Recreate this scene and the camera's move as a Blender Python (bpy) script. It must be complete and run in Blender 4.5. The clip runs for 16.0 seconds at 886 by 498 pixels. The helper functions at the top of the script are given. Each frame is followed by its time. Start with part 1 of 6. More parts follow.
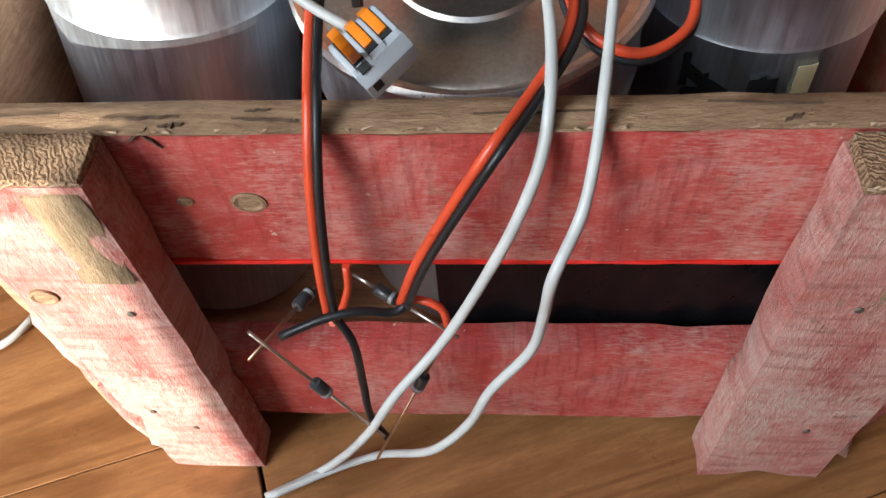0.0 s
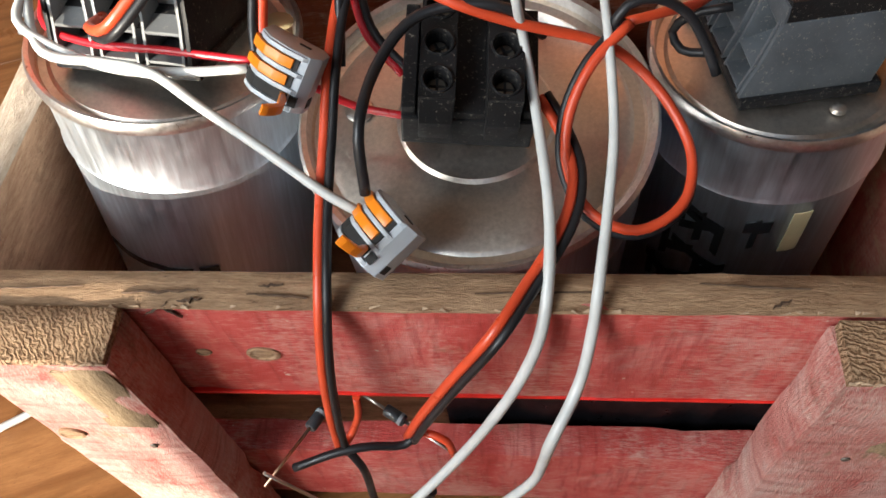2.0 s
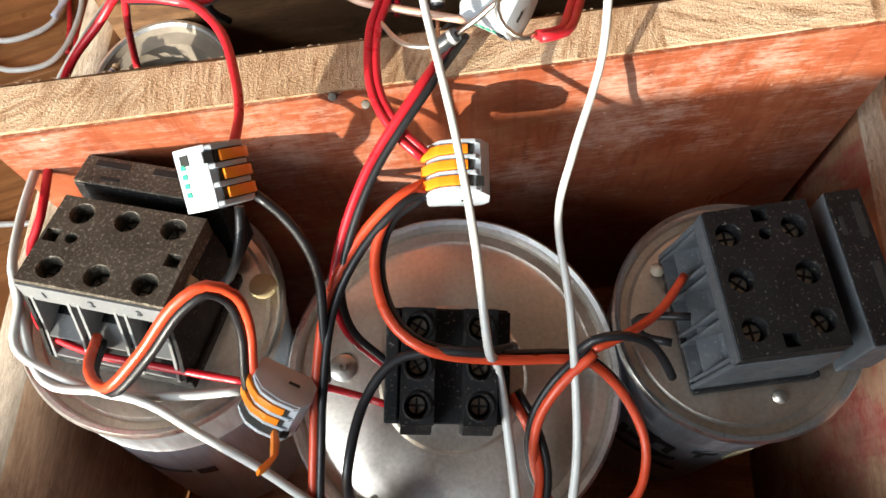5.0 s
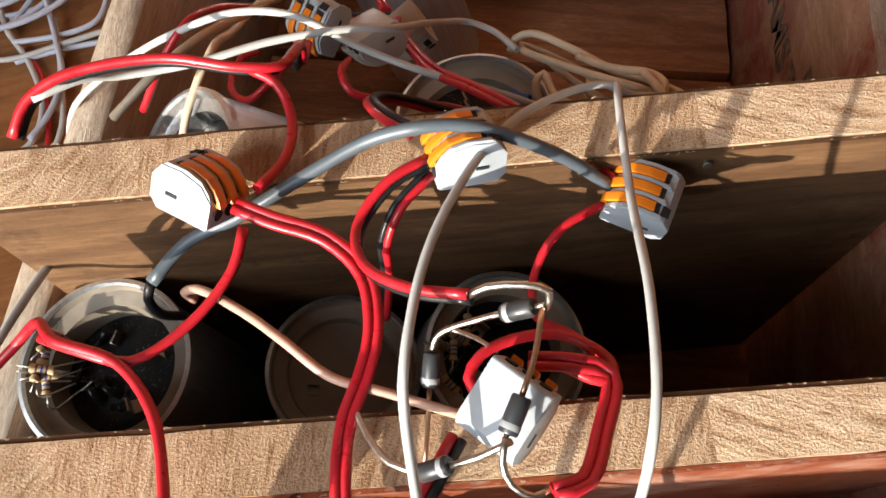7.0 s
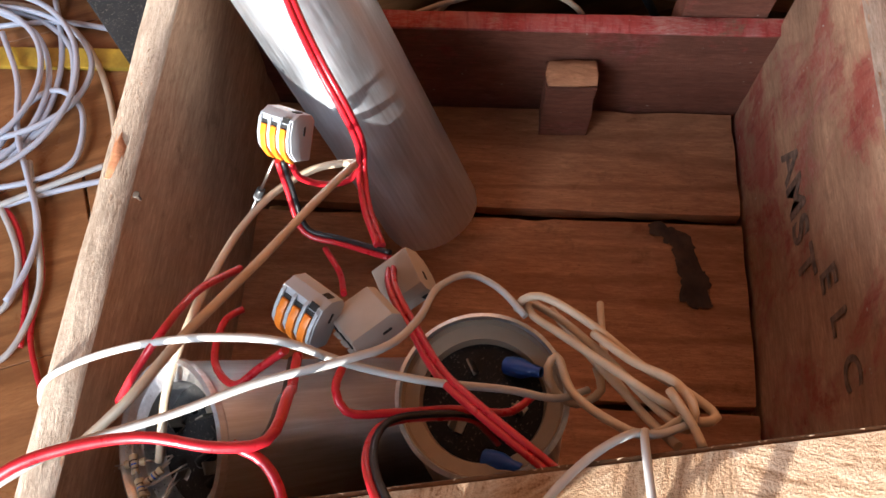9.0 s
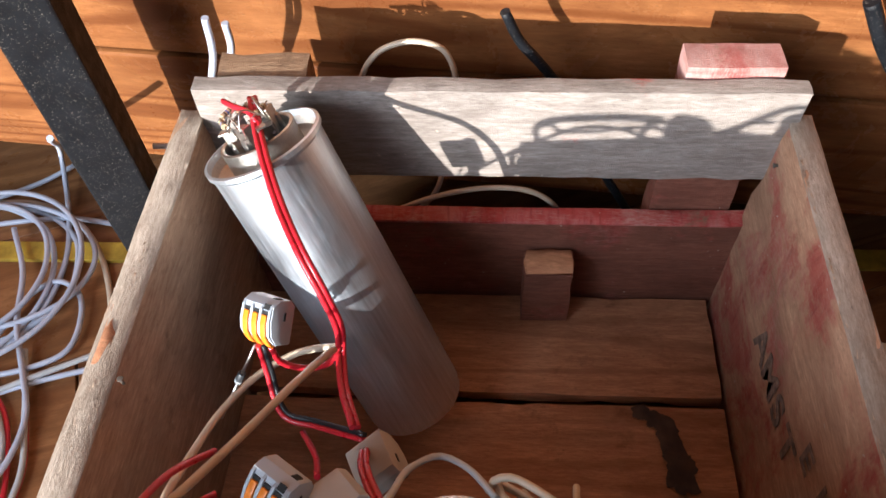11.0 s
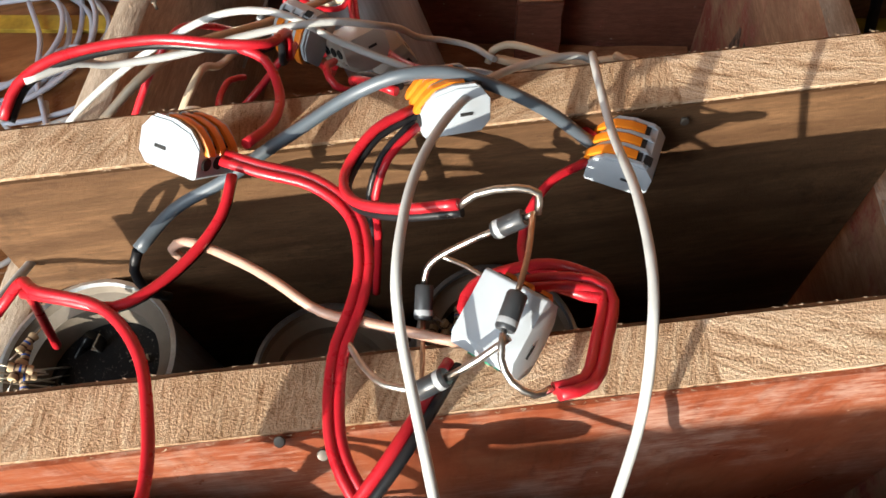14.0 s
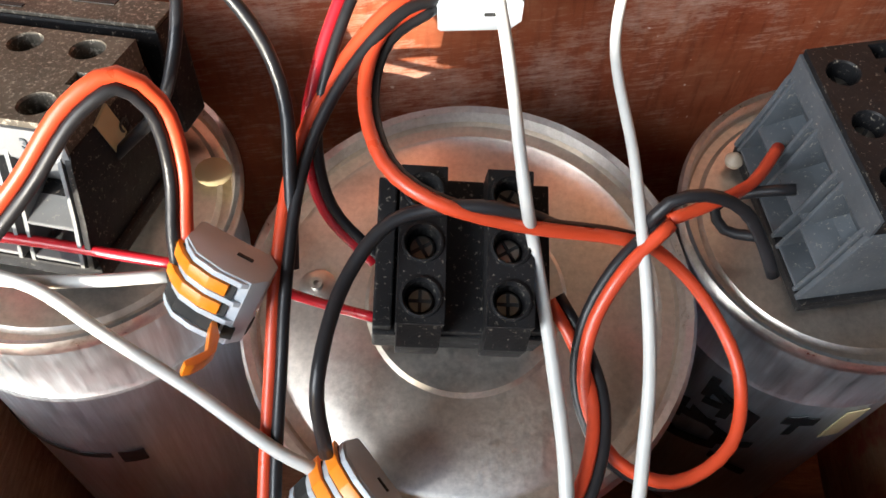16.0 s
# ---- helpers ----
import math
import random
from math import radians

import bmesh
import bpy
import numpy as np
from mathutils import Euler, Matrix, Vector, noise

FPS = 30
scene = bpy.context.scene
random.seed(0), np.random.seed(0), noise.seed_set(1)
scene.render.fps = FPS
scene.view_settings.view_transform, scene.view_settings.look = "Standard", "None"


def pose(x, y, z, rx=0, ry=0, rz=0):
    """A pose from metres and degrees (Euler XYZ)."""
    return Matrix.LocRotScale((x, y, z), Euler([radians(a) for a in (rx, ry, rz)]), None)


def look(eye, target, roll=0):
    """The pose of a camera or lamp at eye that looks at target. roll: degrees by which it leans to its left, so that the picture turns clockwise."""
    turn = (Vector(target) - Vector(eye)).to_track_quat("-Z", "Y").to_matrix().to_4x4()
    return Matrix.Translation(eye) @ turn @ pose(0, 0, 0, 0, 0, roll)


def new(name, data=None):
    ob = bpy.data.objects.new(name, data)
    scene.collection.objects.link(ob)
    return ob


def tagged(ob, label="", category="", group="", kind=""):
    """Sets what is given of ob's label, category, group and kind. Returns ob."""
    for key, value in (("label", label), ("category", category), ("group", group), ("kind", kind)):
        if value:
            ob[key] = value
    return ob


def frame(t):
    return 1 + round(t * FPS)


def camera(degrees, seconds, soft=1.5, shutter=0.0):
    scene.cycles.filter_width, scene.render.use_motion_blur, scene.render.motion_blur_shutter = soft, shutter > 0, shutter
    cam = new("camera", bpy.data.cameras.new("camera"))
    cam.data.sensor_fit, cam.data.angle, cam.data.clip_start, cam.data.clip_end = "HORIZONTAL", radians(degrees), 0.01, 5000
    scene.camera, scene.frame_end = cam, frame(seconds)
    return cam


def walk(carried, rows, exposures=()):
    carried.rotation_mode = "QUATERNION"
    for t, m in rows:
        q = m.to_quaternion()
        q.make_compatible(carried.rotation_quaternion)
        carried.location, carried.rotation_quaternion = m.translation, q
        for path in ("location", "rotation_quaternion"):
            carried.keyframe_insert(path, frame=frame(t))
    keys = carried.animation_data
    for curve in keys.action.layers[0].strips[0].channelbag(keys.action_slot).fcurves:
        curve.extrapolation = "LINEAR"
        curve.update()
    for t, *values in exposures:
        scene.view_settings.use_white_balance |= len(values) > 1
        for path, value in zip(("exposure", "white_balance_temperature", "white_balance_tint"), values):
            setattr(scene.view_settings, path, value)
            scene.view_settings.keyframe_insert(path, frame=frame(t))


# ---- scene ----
cam = camera(58.19, 16.0, soft=1.6)
PATH = [
    (0, (0.0032, -0.1409, 0.3365), (-0.0166, 0.0329, 0.0928), -5.33),
    (0.5, (0.0044, -0.1352, 0.3452), (-0.0156, 0.0388, 0.1017), -5.42),
    (1, (0.0032, -0.1279, 0.3554), (-0.0181, 0.0453, 0.1114), -5.86),
    (1.5, (0.0044, -0.1158, 0.3657), (-0.0196, 0.0550, 0.1202), -6.60),
    (2, (0.0070, -0.1016, 0.3761), (-0.0186, 0.0612, 0.1254), -7.25),
    (2.5, (0.0062, -0.0871, 0.3927), (-0.0187, 0.0671, 0.1365), -7.57),
    (3, (0.0102, -0.0715, 0.4020), (-0.0138, 0.0734, 0.1403), -8.34),
    (3.2, (0.0099, -0.0647, 0.4060), (-0.0126, 0.0742, 0.1410), -8.63),
    (5.3, (0.0048, 0.0202, 0.4578), (-0.0090, 0.1306, 0.1792), -5.92),
    (5.5, (0.0067, 0.0282, 0.4593), (-0.0084, 0.1392, 0.1810), -6.45),
    (6, (0.0012, 0.0574, 0.4654), (-0.0152, 0.1762, 0.1904), -6.37),
    (6.5, (-0.0062, 0.0953, 0.4643), (-0.0268, 0.2090, 0.1875), -4.60),
    (7, (0.0030, 0.1223, 0.4467), (-0.0138, 0.2361, 0.1696), -3.73),
    (7.5, (-0.0029, 0.1466, 0.4522), (-0.0171, 0.2550, 0.1729), -4.48),
    (8, (-0.0019, 0.1725, 0.4510), (-0.0153, 0.2720, 0.1683), -5.39),
    (8.5, (-0.0070, 0.2077, 0.4602), (-0.0195, 0.3103, 0.1786), -5.00),
    (9, (-0.0070, 0.2226, 0.4619), (-0.0214, 0.3333, 0.1835), -4.72),
    (9.5, (-0.0084, 0.2197, 0.4744), (-0.0299, 0.3553, 0.2077), -5.15),
    (10, (-0.0052, 0.2190, 0.4686), (-0.0251, 0.3732, 0.2120), -4.33),
    (12.5, (0.0132, 0.1634, 0.4764), (-0.0001, 0.3421, 0.2359), -2.40),
    (13, (0.0115, 0.1207, 0.4448), (-0.0002, 0.2861, 0.1948), -1.78),
    (13.5, (0.0090, 0.0965, 0.4315), (-0.0042, 0.2519, 0.1752), -2.82),
    (14, (0.0039, 0.0807, 0.4257), (-0.0092, 0.2381, 0.1706), -2.67),
    (14.5, (0.0017, 0.0575, 0.4209), (-0.0115, 0.2146, 0.1656), -2.74),
    (15, (-0.0010, 0.0321, 0.4043), (-0.0126, 0.1847, 0.1463), -2.39),
    (15.5, (-0.0016, 0.0057, 0.3782), (-0.0134, 0.1555, 0.1185), -3.36),
    (16, (-0.0034, -0.0213, 0.3679), (-0.0127, 0.1292, 0.1086), -2.41),
]
EXPOSURE = [(0.0, 1.75, 6200, 6), (1.5, 1.75, 6400, 7), (3.0, 1.75, 6800, 8), (5.5, 1.65, 6450, 6), (6.0, 1.5, 6400, 7), (7.0, 1.4, 6500, 9), (8.0, 1.55, 6300, 11), (9.0, 1.95, 6000, 12), (10.0, 1.74, 5700, 11), (12.5, 1.55, 5800, 11), (13.0, 1.5, 6000, 8), (13.5, 1.3, 6200, 8), (14.5, 1.3, 6450, 7), (15.5, 1.9, 6450, 7), (16.0, 2.07, 6450, 9)]
walk(cam, [(t, look(eye, target, roll)) for t, eye, target, roll in PATH], EXPOSURE)

# ---- world and sun ----
SUN_WAY = Vector((0.60, 1.0, -0.29)).normalized()
world = bpy.data.worlds.new("sky")
scene.world = world
world.use_nodes = True
wn = world.node_tree
sky = wn.nodes.new("ShaderNodeTexSky")
sky.sky_type, sky.sun_disc = "NISHITA", False
sky.sun_elevation = math.asin(-SUN_WAY.z)
sky.sun_rotation = math.atan2(-SUN_WAY.x, -SUN_WAY.y)
wn.links.new(sky.outputs[0], wn.nodes["Background"].inputs[0])
wn.nodes["Background"].inputs[1].default_value = 0.06
sun = new("sun", bpy.data.lights.new("sun", "SUN"))
sun.data.energy, sun.data.angle, sun.data.color = 3.6, radians(0.55), (1.0, 0.91, 0.78)
sun.matrix_world = look((0, -3, 2), Vector((0, -3, 2)) + SUN_WAY)

# the sky's light through the large window before the crate
window_light = new("window_light", bpy.data.lights.new("window_light", "AREA"))
window_light.data.shape, window_light.data.size, window_light.data.size_y = "RECTANGLE", 0.70, 0.90
window_light.data.energy, window_light.data.color = 10.0, (0.90, 0.95, 1.0)
window_light.matrix_world = look((-0.95, -0.78, 0.98), (0.0, 0.10, 0.20))

# ---- materials ----
def mat(name, rough=0.6, metal=0.0, spec=0.5):
    m = bpy.data.materials.new(name)
    m.use_nodes = True
    b = m.node_tree.nodes["Principled BSDF"]
    b.inputs["Roughness"].default_value, b.inputs["Metallic"].default_value = rough, metal
    b.inputs["Specular IOR Level"].default_value = spec
    return m, m.node_tree, b


def node(nt, kind, **values):
    n = nt.nodes.new(kind)
    for key, value in values.items():
        n.inputs[key.replace("_", " ")].default_value = value
    return n


def coords(nt, scale=(1, 1, 1), spot=(0, 0, 0)):
    c, m = nt.nodes.new("ShaderNodeTexCoord"), nt.nodes.new("ShaderNodeMapping")
    m.inputs["Scale"].default_value, m.inputs["Location"].default_value = scale, spot
    nt.links.new(c.outputs["Object"], m.inputs["Vector"])
    return m.outputs[0]


def ramp(nt, fac, stops):
    r = nt.nodes.new("ShaderNodeValToRGB")
    el = r.color_ramp.elements
    while len(el) < len(stops):
        el.new(0.5)
    for e, (p, c) in zip(el, stops):
        e.position, e.color = p, (*c, 1) if len(c) == 3 else c
    nt.links.new(fac, r.inputs[0])
    return r.outputs[0]


def mixed(nt, fac, a, b, mode="MIX"):
    m = nt.nodes.new("ShaderNodeMix")
    m.data_type, m.blend_type = "RGBA", mode
    for sock, v in ((m.inputs[0], fac), (m.inputs[6], a), (m.inputs[7], b)):
        if isinstance(v, (int, float)):
            sock.default_value = v
        elif isinstance(v, tuple):
            sock.default_value = (*v, 1)
        else:
            nt.links.new(v, sock)
    return m.outputs[2]


def noisy(nt, vec, scale, detail=6.0, rough=0.6, warp=0.0):
    n = node(nt, "ShaderNodeTexNoise", Scale=scale, Detail=detail, Roughness=rough, Distortion=warp)
    nt.links.new(vec, n.inputs["Vector"])
    return n.outputs[0]


def bumped(nt, b, height, strength=0.3, dist=0.001):
    n = node(nt, "ShaderNodeBump", Strength=strength, Distance=dist)
    nt.links.new(height, n.inputs["Height"])
    nt.links.new(n.outputs[0], b.inputs["Normal"])


def wood(name, dark, light, along=0, paint=None, cover=0.5, grain=260.0, rough=0.75, worn=(0.55, 0.45, 0.36), bump=0.5, dirt=0.5, wipe=0.8, rings=0.0):
    """Sawn wood with its grain along one axis, raw or with a worn coat of paint."""
    m, nt, b = mat(name, rough, 0, 0.25)
    s = [1.0, 1.0, 1.0]
    s[along] = 0.14
    v = coords(nt, tuple(s))
    fine = noisy(nt, v, grain, 6, 0.72, 0.5)
    hair = noisy(nt, v, grain * 3.2, 5, 0.85)
    pore = noisy(nt, coords(nt, tuple(0.3 if k == along else 1 for k in range(3)), (7, 3, 2)), 900, 3, 0.8)
    broad = noisy(nt, coords(nt, tuple(0.3 if k == along else 1 for k in range(3)), (3.1, 1.7, 0.4)), 26, 6, 0.65, 1.0)
    patch = noisy(nt, coords(nt, (1, 1, 1), (1.3, 0.2, 6.1)), 16, 8, 0.7, 0.4)
    mid = tuple((a + c) / 2 for a, c in zip(dark, light))
    col = ramp(nt, mixed(nt, 0.45, fine, hair), [(0.34, dark), (0.5, mid), (0.62, light)])
    col = mixed(nt, ramp(nt, broad, [(0.44, (0, 0, 0)), (0.68, (0.6, 0.6, 0.6))]), col, tuple(c * 0.6 for c in dark))
    col = mixed(nt, ramp(nt, pore, [(0.62, (0, 0, 0)), (0.72, (0.7, 0.7, 0.7))]), col, tuple(c * 0.35 for c in dark))
    if rings:
        long = noisy(nt, coords(nt, tuple(0.07 if k == along else 1 for k in range(3)), (2.2, 0.9, 5.3)), 7, 3, 0.45, 0.3)
        wave = nt.nodes.new("ShaderNodeMath")
        wave.operation, wave.inputs[1].default_value = "MULTIPLY", 150.0
        nt.links.new(long, wave.inputs[0])
        line = nt.nodes.new("ShaderNodeMath")
        line.operation = "SINE"
        nt.links.new(wave.outputs[0], line.inputs[0])
        col = mixed(nt, ramp(nt, line.outputs[0], [(0.25, (0, 0, 0)), (0.95, (rings,) * 3)]), col, (dark[0] * 0.55, dark[1] * 0.45, dark[2] * 0.4))
    if paint:
        keep = mixed(nt, 0.30, patch, mixed(nt, 0.5, fine, hair))
        edge = 0.60 - cover * 0.22
        mask = ramp(nt, keep, [(edge - 0.035, (0, 0, 0)), (edge + 0.03, (1, 1, 1))])
        tone = ramp(nt, mixed(nt, 0.72, hair, noisy(nt, coords(nt, (1, 1, 1), (2, 8, 3)), 30, 8, 0.7, 0.6)), [(0.36, paint[0]), (0.52, paint[1]), (0.68, paint[2])])
        chalk = ramp(nt, mixed(nt, 0.42, noisy(nt, coords(nt, (1, 1, 1), (9, 2, 4)), 15, 9, 0.75), hair), [(0.50, (0, 0, 0)), (0.62, (wipe, wipe, wipe))])
        saw = noisy(nt, coords(nt, tuple(1 if k == along else 0.10 for k in range(3)), (1, 6, 2)), 380, 3, 0.6)
        tone = mixed(nt, ramp(nt, saw, [(0.50, (0, 0, 0)), (0.66, (0.45, 0.45, 0.45))]), tone, tuple(0.6 * c for c in paint[0]))
        tone = mixed(nt, chalk, tone, tuple(0.45 * a + 0.55 * c for a, c in zip(paint[2], worn)))
        col = mixed(nt, mask, col, tone)
        fleck = noisy(nt, coords(nt, (1, 1, 1), (5, 5, 1)), 260, 2, 0.5)
        col = mixed(nt, ramp(nt, fleck, [(0.745, (0, 0, 0)), (0.765, (0.8, 0.8, 0.8))]), col, worn)
    grime = ramp(nt, noisy(nt, coords(nt, (1, 1, 1), (4.4, 7.7, 0)), 38, 9, 0.75), [(0.56, (0, 0, 0)), (0.74, (dirt, dirt, dirt))])
    col = mixed(nt, grime, col, tuple(c * 0.35 for c in dark))
    nt.links.new(col, b.inputs["Base Color"])
    gloss = ramp(nt, patch, [(0.3, (max(0.1, rough - 0.12),) * 3), (0.7, (min(1, rough + 0.12),) * 3)])
    nt.links.new(gloss, b.inputs["Roughness"])
    bumped(nt, b, mixed(nt, 0.35, mixed(nt, 0.5, fine, hair), pore), bump, 0.0016)
    return m


def blockboard(name):
    """The sawn edge of a blockboard: strips side by side, each with its own tone and ring slant."""
    m, nt, b = mat(name, 0.88, 0, 0.2)
    raw = nt.nodes.new("ShaderNodeTexCoord").outputs["Object"]
    sep = nt.nodes.new("ShaderNodeSeparateXYZ")
    nt.links.new(raw, sep.inputs[0])
    wide = nt.nodes.new("ShaderNodeMath")
    wide.operation, wide.inputs[1].default_value = "DIVIDE", 0.031
    nt.links.new(sep.outputs[0], wide.inputs[0])
    cell = nt.nodes.new("ShaderNodeMath")
    cell.operation = "FLOOR"
    nt.links.new(wide.outputs[0], cell.inputs[0])
    rnd = nt.nodes.new("ShaderNodeTexWhiteNoise")
    rnd.noise_dimensions = "1D"
    nt.links.new(cell.outputs[0], rnd.inputs["W"])
    spin = nt.nodes.new("ShaderNodeVectorRotate")
    spin.rotation_type = "Z_AXIS"
    ang = nt.nodes.new("ShaderNodeMath")
    ang.operation, ang.inputs[1].default_value = "MULTIPLY", 2.2
    nt.links.new(rnd.outputs["Value"], ang.inputs[0])
    nt.links.new(raw, spin.inputs["Vector"])
    nt.links.new(ang.outputs[0], spin.inputs["Angle"])
    stretch = nt.nodes.new("ShaderNodeMapping")
    stretch.inputs["Scale"].default_value = (1.0, 0.16, 1.0)
    nt.links.new(spin.outputs[0], stretch.inputs["Vector"])
    rings = noisy(nt, stretch.outputs[0], 520, 5, 0.65, 0.6)
    fuzz = noisy(nt, coords(nt), 1400, 3, 0.7)
    blot = noisy(nt, coords(nt), 42, 7, 0.7)
    col = ramp(nt, mixed(nt, 0.35, rings, fuzz), [(0.36, (0.30, 0.17, 0.09)), (0.48, (0.62, 0.43, 0.28)), (0.62, (0.78, 0.62, 0.45))])
    tint = ramp(nt, rnd.outputs["Value"], [(0.0, (0.72, 0.66, 0.60)), (1.0, (1.0, 1.0, 1.0))])
    col = mixed(nt, 1.0, col, tint, "MULTIPLY")
    col = mixed(nt, ramp(nt, blot, [(0.5, (0, 0, 0)), (0.78, (0.7, 0.7, 0.7))]), col, (0.20, 0.12, 0.065))
    nt.links.new(col, b.inputs["Base Color"])
    bumped(nt, b, mixed(nt, 0.5, rings, fuzz), 0.9, 0.0014)
    return m


def end_grain(name):
    """A sawn post end: rings round a heart outside the wood, split and dirty."""
    m, nt, b = mat(name, 0.9, 0, 0.2)
    v = coords(nt, (1, 1, 1), (0.028, 0.022, 0))
    w = nt.nodes.new("ShaderNodeTexWave")
    w.wave_type, w.rings_direction = "RINGS", "Z"
    for key, value in (("Scale", 210.0), ("Distortion", 9.0), ("Detail", 4.0), ("Detail Scale", 2.2)):
        w.inputs[key].default_value = value
    nt.links.new(v, w.inputs["Vector"])
    fuzz, blot = noisy(nt, v, 900, 4, 0.8), noisy(nt, v, 70, 7, 0.7, 0.5)
    grain = mixed(nt, 0.72, w.outputs["Fac"], fuzz)
    col = ramp(nt, grain, [(0.25, (0.10, 0.055, 0.030)), (0.5, (0.34, 0.21, 0.12)), (0.75, (0.52, 0.36, 0.23))])
    col = mixed(nt, ramp(nt, blot, [(0.50, (0, 0, 0)), (0.68, (0.85, 0.85, 0.85))]), col, (0.085, 0.048, 0.028))
    nt.links.new(col, b.inputs["Base Color"])
    bumped(nt, b, grain, 1.0, 0.0016)
    return m


def plain(name, col, rough=0.5, metal=0.0, vary=0.18, scale=60.0, bump=0.0, spec=0.5, dust=0.0):
    m, nt, b = mat(name, rough, metal, spec)
    v = coords(nt)
    n = noisy(nt, v, scale, 6, 0.6)
    c = mixed(nt, ramp(nt, n, [(0.35, (0, 0, 0)), (0.7, (1, 1, 1))]), tuple(x * (1 - vary) for x in col), tuple(min(1, x * (1 + vary)) for x in col))
    if dust:
        d = noisy(nt, v, 900, 3, 0.8)
        c = mixed(nt, ramp(nt, d, [(0.62 - dust * 0.2, (0, 0, 0)), (0.78 - dust * 0.15, (0.75, 0.75, 0.75))]), c, (0.42, 0.38, 0.31))
    nt.links.new(c, b.inputs["Base Color"])
    r = ramp(nt, noisy(nt, v, scale * 2.3, 4, 0.6), [(0.3, (max(0.04, rough - 0.1),) * 3), (0.7, (min(1, rough + 0.12),) * 3)])
    nt.links.new(r, b.inputs["Roughness"])
    if bump:
        bumped(nt, b, noisy(nt, v, scale * 8, 4, 0.6), bump, 0.0006)
    return m


def metal_can(name, col, rough, streak, metal=1.0, spots=0.55):
    """Drawn aluminium with fine streaks up its side and dull blotches."""
    m, nt, b = mat(name, rough, metal)
    fine = noisy(nt, coords(nt, (1, 1, streak)), 620, 5, 0.75)
    blot = noisy(nt, coords(nt), 45, 7, 0.65)
    c = mixed(nt, ramp(nt, fine, [(0.3, (0, 0, 0)), (0.7, (1, 1, 1))]), tuple(x * 0.74 for x in col), col)
    c = mixed(nt, ramp(nt, blot, [(0.55, (0, 0, 0)), (0.8, (spots,) * 3)]), c, tuple(x * 0.55 for x in col))
    nt.links.new(c, b.inputs["Base Color"])
    r = ramp(nt, mixed(nt, 0.5, fine, blot), [(0.3, (rough - 0.08,) * 3), (0.7, (rough + 0.16,) * 3)])
    nt.links.new(r, b.inputs["Roughness"])
    if streak < 1:
        bumped(nt, b, fine, 0.10, 0.0004)
    return m


